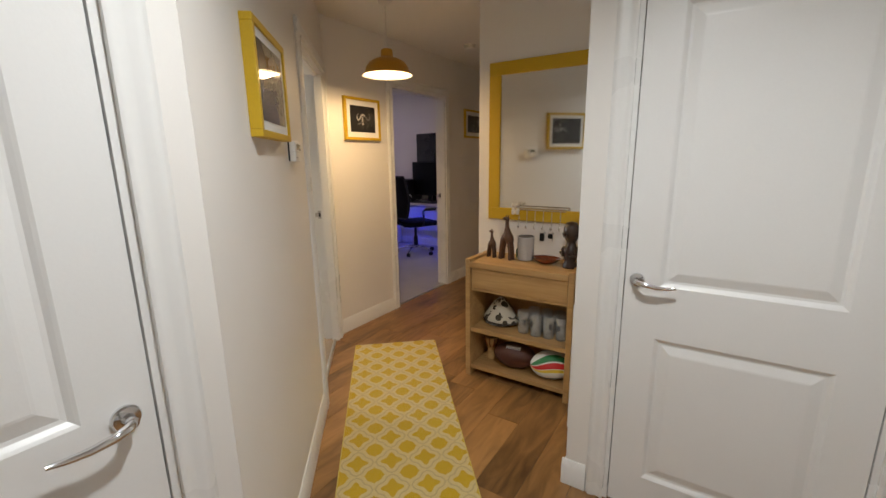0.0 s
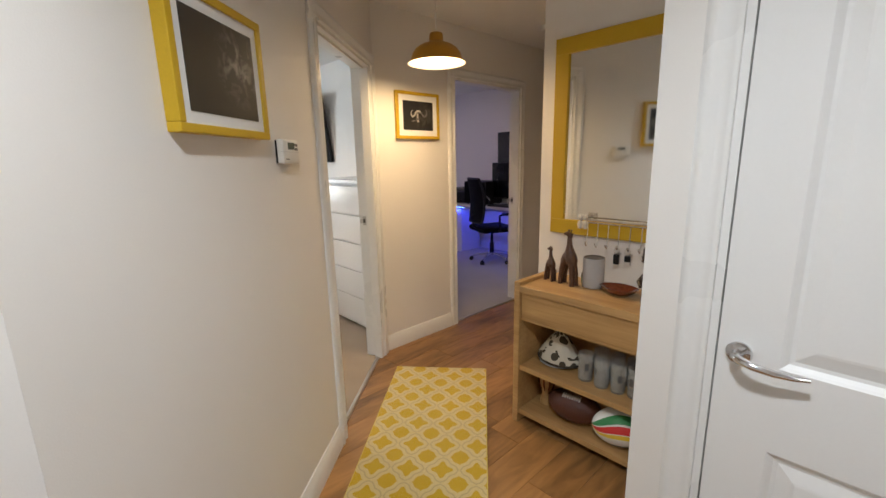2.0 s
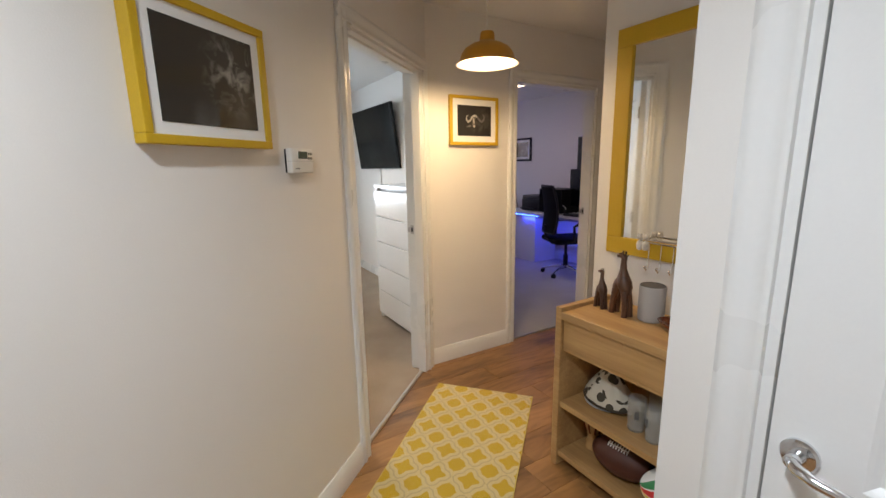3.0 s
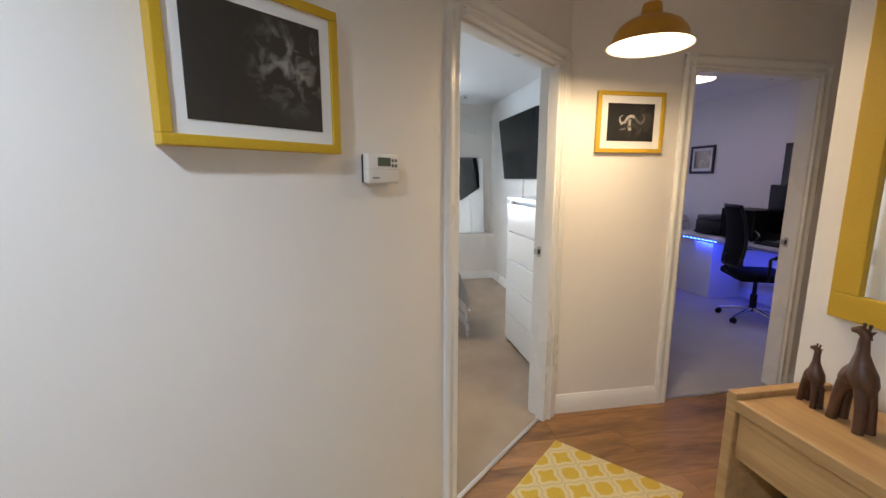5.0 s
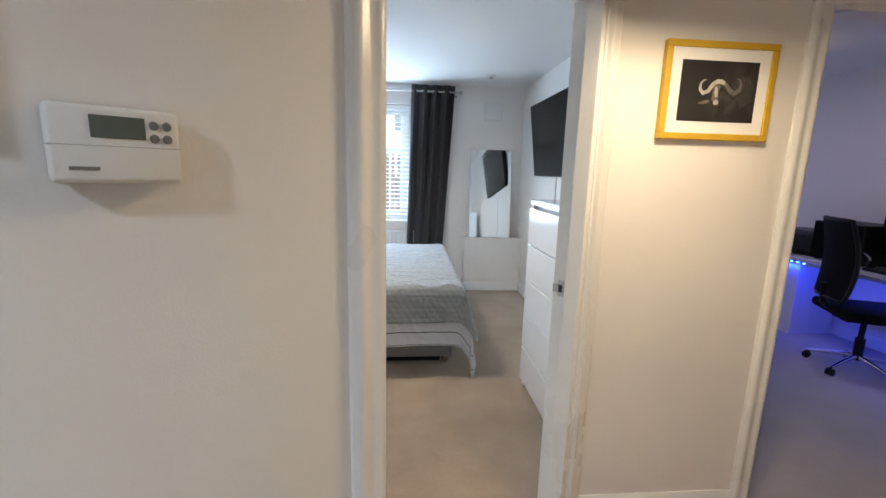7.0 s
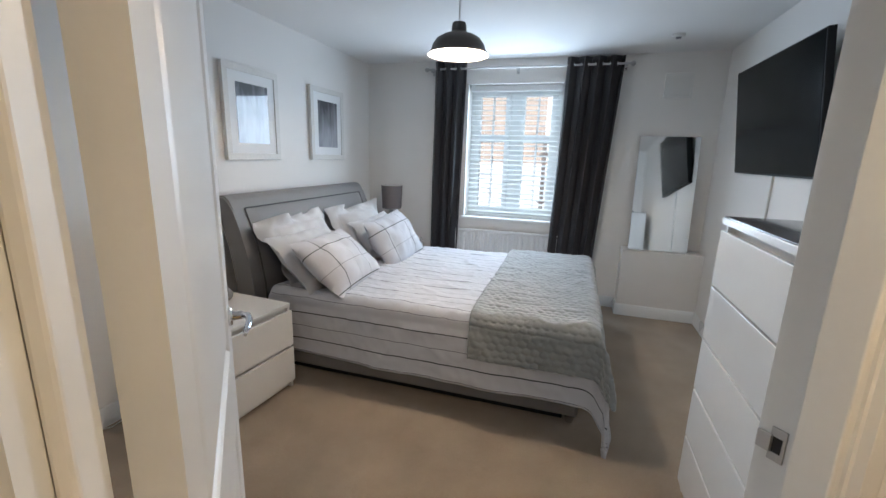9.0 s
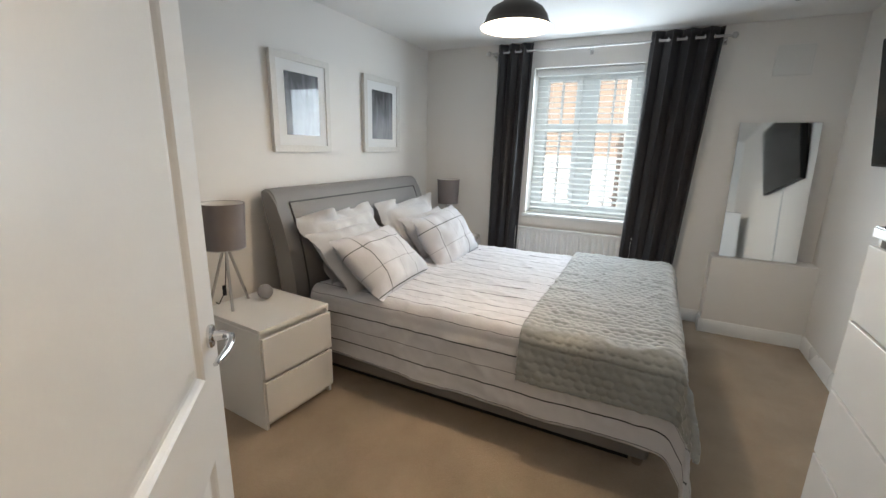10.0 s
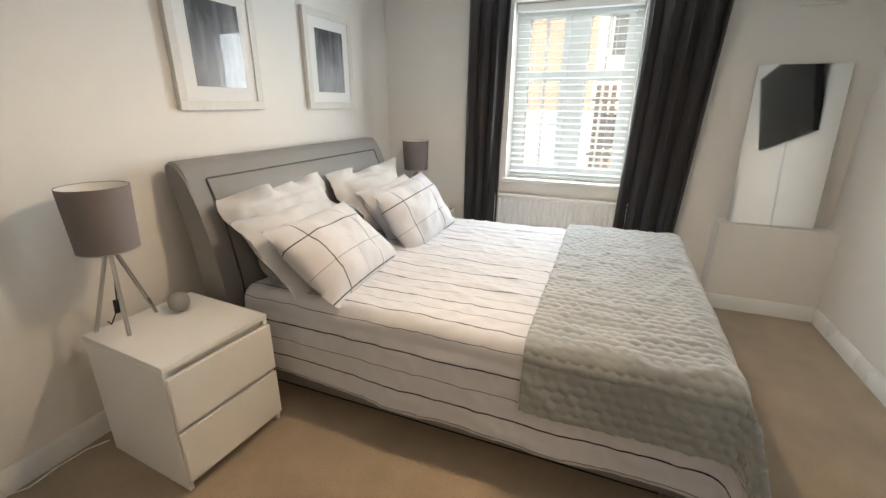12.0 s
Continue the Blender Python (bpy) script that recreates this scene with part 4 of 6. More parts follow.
def giraffe(m, h, label):
    """A stylised four-legged long-necked carving in one piece, height h, facing the room."""
    bm = bmesh.new()
    k = h / 0.27
    for sx in (-1, 1):
        for sy in (-1, 1):
            tube([(sx * 0.036, sy * 0.014, 0.0), (sx * 0.035, sy * 0.014, 0.015), (sx * 0.032, sy * 0.012, 0.06), (sx * 0.024, sy * 0.008, 0.100), (sx * 0.010, 0, 0.125)], [0.012, 0.011, 0.012, 0.016, 0.020], 10, bm)
    tube([(0.030, 0, 0.090), (0.022, 0, 0.112), (0.010, 0, 0.135), (0.004, 0, 0.160), (0.001, 0, 0.19), (0.0, 0, 0.228)], [0.013, 0.026, 0.030, 0.023, 0.0135, 0.0105], 14, bm)
    tube([(-0.032, 0, 0.088), (-0.024, 0, 0.108), (-0.008, 0, 0.130), (0.002, 0, 0.155)], [0.012, 0.022, 0.027, 0.02], 14, bm)
    tube([(0.006, 0, 0.224), (0.001, 0, 0.238), (-0.010, -0.006, 0.246), (-0.022, -0.012, 0.242)], [0.010, 0.013, 0.011, 0.006], 10, bm)
    for s in (-1, 1):
        tube([(0.001 + s * 0.006, 0, 0.246), (0.002 + s * 0.008, 0, 0.264)], [0.003, 0.0038], 6, bm)
        tube([(0.004 + s * 0.010, 0, 0.243), (0.006 + s * 0.019, 0, 0.252)], [0.0045, 0.001], 6, bm)
    bmesh.ops.scale(bm, vec=(k, k, k), verts=bm.verts[:])
    g = tagged(part("giraffe_carving", bm, DARKWOOD, smooth=60), label, "figurine", "carved giraffes")
    g.matrix_world = m
    return g


TOPZ = 0.768
giraffe(pose(-1.062, 2.475, TOPZ, 0, 0, -15), 0.185, "small carved dark wooden giraffe on the console")
giraffe(pose(-0.955, 2.470, TOPZ, 0, 0, -12), 0.285, "tall carved dark wooden giraffe on the console")
bt = thing("scent_bottle", "small blue glass bottle with a dark stopper", "bottle", pose(-0.905, 2.545, TOPZ))
part("bottle_body", lathe([(0, 0), (0.016, 0), (0.017, 0.01), (0.017, 0.05), (0.010, 0.06), (0.007, 0.065), (0, 0.066)], 16), BLUEGLASS, bt, smooth=40)
part("stopper", lathe([(0.006, 0.066), (0.007, 0.10), (0, 0.102)], 12), BLACK, bt, smooth=40)
sp = thing("smart_speaker", "light grey fabric covered cylindrical speaker", "speaker", pose(-0.845, 2.515, TOPZ))
part("fabric_body", lathe([(0, 0), (0.046, 0), (0.050, 0.004), (0.051, 0.012), (0.051, 0.142), (0.049, 0.148)], 40), SPEAKERM, sp, smooth=40)
part("top_plate", lathe([(0.049, 0.148), (0.046, 0.150), (0.044, 0.146), (0, 0.146)], 40), mat("dark_grey_top", (0.09, 0.085, 0.085), 0.6), sp, "dark recessed top", smooth=30)
di = tagged(part("wooden_dish", lathe([(0, 0.004), (0.040, 0.002), (0.072, 0.018), (0.086, 0.034), (0.088, 0.036), (0.080, 0.033), (0.060, 0.020), (0.03, 0.011), (0, 0.010)], 40), REDWOOD, smooth=50), "shallow polished red-brown wooden dish", "dish")
di.matrix_world = pose(-0.700, 2.480, TOPZ) @ Matrix.Diagonal((1.0, 0.72, 1, 1))
fg = bmesh.new()
lathe([(0, 0), (0.040, 0), (0.042, 0.02), (0.030, 0.04), (0.040, 0.075), (0.046, 0.11), (0.030, 0.13), (0.024, 0.15), (0.036, 0.17), (0.046, 0.20), (0.044, 0.235), (0.030, 0.262), (0, 0.27)], 20, fg)
for s in (-1, 1):
    tube([(s * 0.040, 0, 0.115), (s * 0.052, -0.02, 0.085), (s * 0.020, -0.045, 0.075)], [0.012, 0.011, 0.008], 8, fg)
    tube([(s * 0.042, 0.0, 0.205), (s * 0.056, 0.004, 0.195), (s * 0.050, 0.004, 0.17)], [0.006, 0.010, 0.006], 8, fg)
tube([(0, -0.044, 0.21), (0, -0.060, 0.19)], [0.006, 0.011], 8, fg)
f = tagged(part("carved_statue", fg, EBONY, smooth=60), "dark polished carved ebony statue on the console", "statue")
f.matrix_world = pose(-0.548, 2.455, TOPZ, 0, 0, -20)

# upper shelf: patterned cloth cover on a plate, drinking glasses
SH1, SH2 = 0.3325, 0.0775


def cloth_print():
    m = mat("printed_cover_cloth", (0.46, 0.43, 0.37), 0.9, grain=300, vary=0.06, bump=0.3)
    nt, b = nodes_of(m)
    co2 = nt.nodes.new("ShaderNodeTexCoord")
    v = nt.nodes.new("ShaderNodeTexVoronoi")
    v.inputs["Scale"].default_value = 22
    n = nt.nodes.new("ShaderNodeTexNoise")
    n.inputs["Scale"].default_value = 16
    nt.links.new(co2.outputs["Object"], v.inputs["Vector"])
    nt.links.new(co2.outputs["Object"], n.inputs["Vector"])
    f1 = math_node(nt, "LESS_THAN", v.outputs["Distance"], 0.46)
    f2 = math_node(nt, "GREATER_THAN", n.outputs["Fac"], 0.47)
    nt.links.new(mix_colour(nt, math_node(nt, "MULTIPLY", f1, f2), (0.62, 0.58, 0.48), (0.07, 0.058, 0.040)), b.inputs["Base Color"])
    return m


cv = thing("cloth_food_cover", "dome cover of printed cream cloth standing on a plate", "food cover", pose(-0.985, 2.470, SH1, 0, 0, -10))
part("plate", lathe([(0, 0), (0.05, 0), (0.10, 0.012), (0.105, 0.014), (0.05, 0.006), (0, 0.005)], 36), PLASTIC, cv, smooth=40)
bm = lathe([(0.108, 0.022), (0.112, 0.034), (0.100, 0.060), (0.076, 0.100), (0.046, 0.140), (0.022, 0.165), (0.010, 0.175), (0, 0.176)], 48)
for v in bm.verts:
    a = math.atan2(v.co.y, v.co.x)
    k = 1 + 0.045 * math.sin(a * 6 + 1) * (v.co.z / 0.15) + 0.02 * math.sin(a * 13)
    v.co.x *= k * 1.08
    v.co.y *= k * 0.85
part("cloth", bm, cloth_print(), cv, smooth=60)
bm = tube([(0.119 * math.cos(i * math.pi / 16), 0.094 * math.sin(i * math.pi / 16), 0.024) for i in range(33)], 0.006, 6, cap=False)
part("hem", bm, mat("dark_hem", (0.06, 0.045, 0.03), 0.9), cv, "dark cloth hem", smooth=60)
tum = thing("drinking_glass", "clear tall drinking glass on the shelf", "glass", pose(-0.800, 2.400, SH1), "glasses on the shelf")
part("glass_body", lathe([(0, 0), (0.031, 0), (0.033, 0.004), (0.036, 0.14), (0.0345, 0.14), (0.031, 0.010), (0, 0.009)], 28), TUMBLER, tum, smooth=40)
bd = mat("etched_band", (0.10, 0.10, 0.10), 0.6)
for a in (0.6, 2.4, 4.4):
    part("etched_motif", boxes((-0.009, 0.009, -0.0352, -0.0345, 0.06, 0.095), bevel=0.0003), bd, tum).matrix_basis = pose(0, 0, 0, 0, 0, math.degrees(a))
for x, y in ((-0.715, 2.392), (-0.640, 2.400), (-0.565, 2.410), (-0.760, 2.480), (-0.680, 2.478), (-0.600, 2.485)):
    copy_thing(tum, pose(x, y, SH1, 0, 0, (x * 900) % 360))

# lower shelf: drum, brown ball with laces, striped ball
dm = thing("wooden_hand_drum", "small wooden hand drum with dark ribs", "drum", pose(-1.045, 2.455, SH2))
part("drum_body", lathe([(0, 0), (0.036, 0), (0.034, 0.02), (0.024, 0.055), (0.030, 0.085), (0.043, 0.12), (0.045, 0.15), (0, 0.152)], 24), OAK, dm, smooth=40)
for i in range(9):
    a = i * 2 * math.pi / 9
    part("cord", tube([(0.0315 * math.cos(a), 0.0315 * math.sin(a), 0.085), (0.0445 * math.cos(a), 0.0445 * math.sin(a), 0.12), (0.046 * math.cos(a), 0.046 * math.sin(a), 0.150)], 0.004, 6), REDWOOD, dm, smooth=60)


def prolate(a, b, n=28):
    return [(b * math.sqrt(max(0, 1 - (z / a) ** 2)) ** 1.12 if abs(z) < a else 0, z) for z in [a * math.sin(math.pi * (i / n - 0.5)) for i in range(n + 1)]]


fb = thing("american_football", "dark brown leather ball with white laces", "ball", pose(-0.855, 2.410, SH2 + 0.081, 0, 90, 8))
LEATHER = mat("brown_pebbled_leather", (0.075, 0.022, 0.013), 0.45, grain=200, vary=0.15, bump=0.5, bump_scale=350)
part("ball_body", lathe(prolate(0.138, 0.082), 32), LEATHER, fb, smooth=70)
LACE = mat("white_lace", (0.72, 0.71, 0.68), 0.7)
ld = pose(0, 0, 0, 0, 0, 212)
part("lace_seam", tube([(0.0815, 0, z) for z in (-0.045, -0.02, 0, 0.02, 0.045)], 0.0028, 6), LACE, fb, smooth=60).matrix_basis = ld
for i in range(8):
    z = -0.042 + i * 0.012
    q = part("lace", tube([(0.0800, -0.013, z), (0.0835, 0, z), (0.0800, 0.013, z)], 0.0026, 6), LACE, fb, smooth=60)
    q.matrix_basis = ld


def ball_panels():
    m = mat("striped_ball_skin", (0.72, 0.72, 0.68), 0.45, grain=200, vary=0.05, bump=0.2)
    nt, b = nodes_of(m)
    s = sep_xyz(nt)
    ang2 = math_node(nt, "ARCTAN2", s["Y"], s["X"])
    v = math_node(nt, "ADD", ang2, math_node(nt, "MULTIPLY", math_node(nt, "MULTIPLY", s["Z"], s["Z"]), -28.0))
    col = (0.72, 0.72, 0.68)
    for c0, c1, c in ((-2.75, -2.25, (0.03, 0.22, 0.07)), (-2.15, -1.75, (0.60, 0.03, 0.03)), (-1.70, -1.45, (0.75, 0.55, 0.05)), (-0.9, -0.72, (0.02, 0.02, 0.02)), (0.4, 0.7, (0.03, 0.22, 0.07))):
        f = math_node(nt, "MULTIPLY", math_node(nt, "GREATER_THAN", v, c0), math_node(nt, "LESS_THAN", v, c1))
        col = mix_colour(nt, f, col, c)
    nt.links.new(col, b.inputs["Base Color"])
    return m


rb = tagged(part("striped_ball", lathe(prolate(0.128, 0.088), 32), ball_panels(), smooth=70), "white oval ball with green, red and yellow stripes", "ball")
rb.matrix_world = pose(-0.610, 2.395, SH2 + 0.087, 0, 90, 30)

# radiator on the alcove's side wall


def radiator(m, length, height, label):
    r = thing("radiator", label, "radiator", m)
    fins = int(length / 0.05)
    bm = bmesh.new()
    # pressed front sheet with upright flutes, back at y = -0.03, front at y = -0.08
    pts = []
    for i in range(fins):
        x = i * length / fins
        w = length / fins
        pts += [(x + w * 0.08, 0), (x + w * 0.25, 0.010), (x + w * 0.75, 0.010), (x + w * 0.92, 0)]
    a = [bm.verts.new((x, -0.068 - d, 0.03)) for x, d in pts]
    b = [bm.verts.new((x, -0.068 - d, height - 0.03)) for x, d in pts]
    for i in range(len(pts) - 1):
        bm.faces.new((a[i], a[i + 1], b[i + 1], b[i]))
    box(bm, 0, length, -0.070, -0.056, 0, height, bevel=0.004)
    part("panel", bm, RADM, r, smooth=30)
    part("top_grille", boxes((0, length, -0.080, -0.030, height - 0.012, height + 0.004), bevel=0.003), RADM, r)
    part("side_cover", boxes((-0.006, 0.0, -0.082, -0.028, 0, height + 0.004), bevel=0.002), RADM, r)
    part("side_cover", boxes((length, length + 0.006, -0.082, -0.028, 0, height + 0.004), bevel=0.002), RADM, r)
    part("back_panel", boxes((0, length, -0.040, -0.030, 0, height), bevel=0.003), RADM, r)
    for x in (0.15, length - 0.15):
        part("wall_bracket", boxes((x - 0.02, x + 0.02, -0.032, 0.0, 0.1, height - 0.1)), RADM, r)
    return r


radiator(pose(-0.308, 2.22, 0.16, 0, 0, -90) @ Matrix.Diagonal((1, 0.55, 1, 1)), 0.36, 0.60, "slim white panel radiator on the alcove wall")


# ---------- bedroom things ----------
pendant2 = pendant(pose(-3.90, 1.15, 1.985), mat("charcoal_enamel", (0.060, 0.055, 0.052), 0.38, grain=60, vary=0.08), "charcoal grey metal dome pendant lamp, lit", 0.165, H - 1.985)

BX0, BX1, BY0, BY1, BTOP = -5.33, -3.735, -0.10, 1.960, 0.575
BXC, BHALF = (BX0 + BX1) / 2, (BX1 - BX0) / 2


def bend(t, half, flare):
    """How far out and how far down a cloth lies, t metres from the middle of a bed half wide."""
    s, a = (1 if t > 0 else -1), abs(t)
    r = 0.07
    if a <= half - r:
        return t, 0.0
    q = a - (half - r)
    if q < r * math.pi / 2:
        return s * (half - r + r * math.sin(q / r)), r * (1 - math.cos(q / r))
    q -= r * math.pi / 2
    return s * (half + flare * q), r + q * math.sqrt(1 - flare * flare)


def drape(a, b, lift, low):
    """A point of cloth a metres across and b metres down the bed from its head."""
    mid = (BY1 + BY0) / 2
    x, d1 = bend(a, BHALF + 0.02 + lift, 0.02 + 0.15 * min(1, max(0, (b - 0.35) / 0.5)))
    y, d2 = bend(b - (BY1 - BY0) / 2, (BY1 - BY0) / 2 + 0.015 + lift, 0.10) if b > 1 else (b - (BY1 - BY0) / 2, 0.0)
    d = max(d1, d2) + 0.5 * min(d1, d2, 0.30)
    k = max(0.0, min(d1, d2) - 0.03)
    if k > 0:
        x += (0.22 if x > 0 else -0.22) * k * 1.1
        y += 0.045 * min(1, k / 0.15)
    z = BTOP + lift - d
    n = noise.noise(Vector((a * 2.2, b * 2.2, 0.3))) * 0.009 + noise.noise(Vector((a * 7, b * 5, 4.0))) * 0.0030 + (1 - abs(noise.noise(Vector((a * 5 + b * 2, b * 4 - a, 9.0))))) ** 6 * 0.008 + (1 - abs(noise.noise(Vector((a * 11 - b * 6, b * 9 + a * 4, 21.0))))) ** 8 * 0.0045
    if d > 0.1:
        fold = 0.008 * math.sin(b * 9 + 2 * noise.noise(Vector((b * 2, 0, 0)))) * min(1, (d - 0.1) * 4) if d1 > d2 else 0.016 * math.sin(a * 8) * min(1, (d - 0.1) * 4)
        if d1 > d2:
            x += (fold + n) * (1 if a > 0 else -1)
        else:
            y += fold + n
    else:
        z += n
    return Vector((BXC + x, mid + y, max(low, z)))


bed = thing("bed", "double bed with a padded grey leather sleigh headboard", "bed")
bb = bmesh.new()
box(bb, BX0 + 0.01, BX1 - 0.01, BY0, BY1 - 0.02, 0.075, 0.32, bevel=0.02, seg=3)
part("base", bb, GREYLEATHER, bed, "grey leather covered bed base", smooth=40)
part("plinth", boxes((BX0 + 0.06, BX1 - 0.06, BY0 + 0.03, BY1 - 0.1, 0.03, 0.08)), BLACK, bed)
for x in (BX0 + 0.08, BX1 - 0.08):
    for y in (BY0 + 0.1, BY1 - 0.06):
        part("leg", lathe([(0, 0.010), (0.022, 0.010), (0.026, 0.035), (0.020, 0.08), (0, 0.08)], 16, m=pose(x, y, 0)), CHROME, bed, smooth=40)
mt = bmesh.new()
box(mt, BX0 + 0.02, BX1 - 0.02, BY0 + 0.01, BY1 - 0.03, 0.32, 0.545, bevel=0.05, seg=4)
part("mattress", mt, LINEN, bed, "white cotton fitted sheet over the mattress", smooth=50)
# sleigh headboard: an S profile leaning back to the wall
HX0, HX1 = -5.43, -3.690
FRONT = [(-0.105, 0.03), (-0.105, 0.45), (-0.118, 0.62), (-0.150, 0.80), (-0.198, 0.97), (-0.242, 1.08), (-0.268, 1.135), (-0.300, 1.165), (-0.340, 1.170)]
BACK = [(-0.375, 1.150), (-0.372, 1.10), (-0.330, 0.98), (-0.285, 0.82), (-0.255, 0.62), (-0.245, 0.45), (-0.245, 0.03)]
hbm = bmesh.new()
prof = FRONT + BACK
l0, l1 = [hbm.verts.new((HX0, y, z)) for y, z in prof], [hbm.verts.new((HX1, y, z)) for y, z in prof]
for i in range(len(prof)):
    j = (i + 1) % len(prof)
    hbm.faces.new((l0[i], l0[j], l1[j], l1[i]))
caps = [hbm.faces.new(l0[::-1]), hbm.faces.new(l1)]
bmesh.ops.bevel(hbm, geom=[e for f in caps for e in f.edges], offset=0.012, segments=3, affect="EDGES")
part("headboard", hbm, GREYLEATHER, bed, "padded grey faux leather headboard", smooth=40)


def hb_front(z, proud):
    for (y0, z0), (y1, z1) in zip(FRONT, FRONT[1:]):
        if z0 <= z <= z1:
            return y0 + (y1 - y0) * (z - z0) / (z1 - z0) + proud
    return FRONT[-1][0] + proud


IN0, IN1, INZ = HX0 + 0.105, HX1 - 0.105, 1.085
pad = sheet(30, 24, lambda u, v: (IN0 + (IN1 - IN0) * u, hb_front(0.40 + (INZ - 0.40) * v, 0.004 + 0.020 * (min(1, 12 * u, 12 * (1 - u), 9 * (1 - v)) ** 0.6)), 0.40 + (INZ - 0.40) * v))
part("headboard_pad", pad, GREYLEATHER, bed, "raised inner pad of the headboard", smooth=60)
pip = [(IN0, hb_front(z, 0.005), z) for z in (0.42, 0.6, 0.8, 0.95, 1.05, INZ - 0.004)] + [(IN0 + 0.006, hb_front(INZ, 0.005), INZ), (IN1 - 0.006, hb_front(INZ, 0.005), INZ)] + [(IN1, hb_front(z, 0.005), z) for z in (INZ - 0.004, 1.05, 0.95, 0.8, 0.6, 0.42)]
part("piping", tube(pip, 0.005, 8), PIPING, bed, "dark grey piping seam", smooth=60)

# duvet
AW, BL0, BL1 = BHALF + 0.405, 0.10, (BY1 - BY0) + 0.45
du = sheet(170, 170, lambda u, v: drape(-AW + 2 * AW * u, BL0 + (BL1 - BL0) * v, 0.022, 0.022), uv=lambda u, v: (BL0 + (BL1 - BL0) * v, -AW + 2 * AW * u))
duvet = tagged(part("duvet", du, DUVETM, smooth=80), "white cotton duvet with fine black stripes spread over the bed", "duvet")
so_mod = duvet.modifiers.new("thickness", "SOLIDIFY")
so_mod.thickness, so_mod.offset = 0.022, -1

# quilted throw over the foot
T0, T1, TA0, TA1 = 1.42, (BY1 - BY0) + 0.26, -BHALF - 0.20, BHALF + 0.275


def quilt(u, v):
    a, b = TA0 + (TA1 - TA0) * u, T0 + (T1 - T0) * v + 0.03 * (u - 0.5)
    p = drape(a, b, 0.045, 0.16)
    row = math.floor(a / 0.036)
    q = (b / 0.046 + 0.5 * (row % 2)) % 1 - 0.5
    w = (a / 0.036) % 1 - 0.5
    bub = max(0.0, 1 - (1.8 * q) ** 2 - (1.8 * w) ** 2) ** 0.7 * 0.0062
    if a > BHALF:
        p.x += bub
    elif b > (BY1 - BY0):
        p.y += bub
    else:
        p.z += bub
    return p


th2 = tagged(part("throw_blanket", sheet(300, 120, quilt), VELVET, smooth=80), "silver grey quilted velvet throw across the foot of the bed", "throw blanket")
so_mod = th2.modifiers.new("thickness", "SOLIDIFY")
so_mod.thickness, so_mod.offset = 0.008, -1


def pillow(m, w, h, t, material, label, flange=0.0, seed=0, group="pillows", floppy=0.0):
    """A filled pillow lying in x (width) and y (height), t thick; flange: a flat ruffled border."""
    bm = bmesh.new()
    N = 30

    def surf(sign):
        def f(u, v):
            a, b = 2 * u - 1, 2 * v - 1
            fa, fb_ = a * (w / 2 + flange), b * (h / 2 + flange)
            ca, cb = min(1, abs(fa) / (w / 2)), min(1, abs(fb_) / (h / 2))
            k = max(0.0, (1 - ca ** 2.4)) ** 0.46 * max(0.0, (1 - cb ** 2.2)) ** 0.50
            # corners pull out, sides pull in
            pin = 1 - 0.045 * (1 - cb ** 2) * (abs(a) ** 3) - 0.0
            pin2 = 1 - 0.06 * (1 - ca ** 2) * (abs(b) ** 3)
            z = sign * t / 2 * k
            edge = max(abs(fa) - w / 2, abs(fb_) - h / 2, 0.0)
            q = Vector((fa * 3 + seed, fb_ * 3, sign * 0.4))
            crease = (1 - abs(noise.noise(Vector((fa * 6 + seed, fb_ * 9 - fa * 4, 2.0))))) ** 5 * 0.010
            z += (noise.noise(q) * 0.034 + noise.noise(q * 2.7) * 0.016 + noise.noise(Vector((fa * 16 + seed, fb_ * 5, 1))) * 0.006 + sign * crease) * k
            z += (noise.noise(Vector((fa * 5 + seed, fb_ * 5, 7))) * 0.022 + noise.noise(Vector((fa * 14, fb_ * 14 + seed, 3))) * 0.006) * (1 - k)
            if edge > 0:
                z += sign * 0.002 + 0.075 * edge / 0.05 * noise.noise(Vector((fa * 6 + seed, fb_ * 6, 0))) * 1.5
            z -= floppy * max(0, b) ** 2 * 0.5
            return Vector((fa * pin, fb_ * pin2, z))
        return f

    uv = lambda u, v: ((u - 0.5) * w, (v - 0.5) * h)
    sheet(N, N, surf(1), bm, uv)
    sheet(N, N, surf(-1), bm, uv)
    bmesh.ops.remove_doubles(bm, verts=bm.verts[:], dist=0.0012 if not flange else 0.0050)
    p = tagged(part("pillow", bm, material, smooth=80), label, "pillow", group)
    p.matrix_world = m
    return p


# x across the bed; leaning: 0 lies flat, 90 stands up
def lean(x, y, z, tilt, yaw, roll=0):
    return pose(x, y, z, 0, 0, yaw) @ pose(0, 0, 0, 180 - tilt, 0, 0) @ pose(0, 0, 0, 0, 0, roll) @ pose(0, 0, 0, 0, 180, 0)


pillow(lean(-4.14, 0.000, 0.775, 64, 3, -1), 0.62, 0.40, 0.17, LINEN, "white cotton pillow with a ruffled border against the headboard", 0.080, 1)
pillow(lean(-4.91, 0.050, 0.775, 62, -6, -1), 0.56, 0.40, 0.19, LINEN, "crumpled white cotton pillow with a ruffled border against the headboard", 0.080, 5.4)
pillow(lean(-4.07, 0.120, 0.735, 47, 6, 2), 0.72, 0.46, 0.19, LINEN, "plump plain white cotton pillow", 0.012, 9)
pillow(lean(-4.95, 0.190, 0.735, 52, -4, -3), 0.62, 0.42, 0.18, LINEN, "plump plain white cotton pillow", 0.012, 13)
pillow(lean(-4.045, 0.315, 0.735, 42, 7, 2), 0.70, 0.45, 0.20, CHECKM, "white pillow with a fine black windowpane check", 0.010, 17)
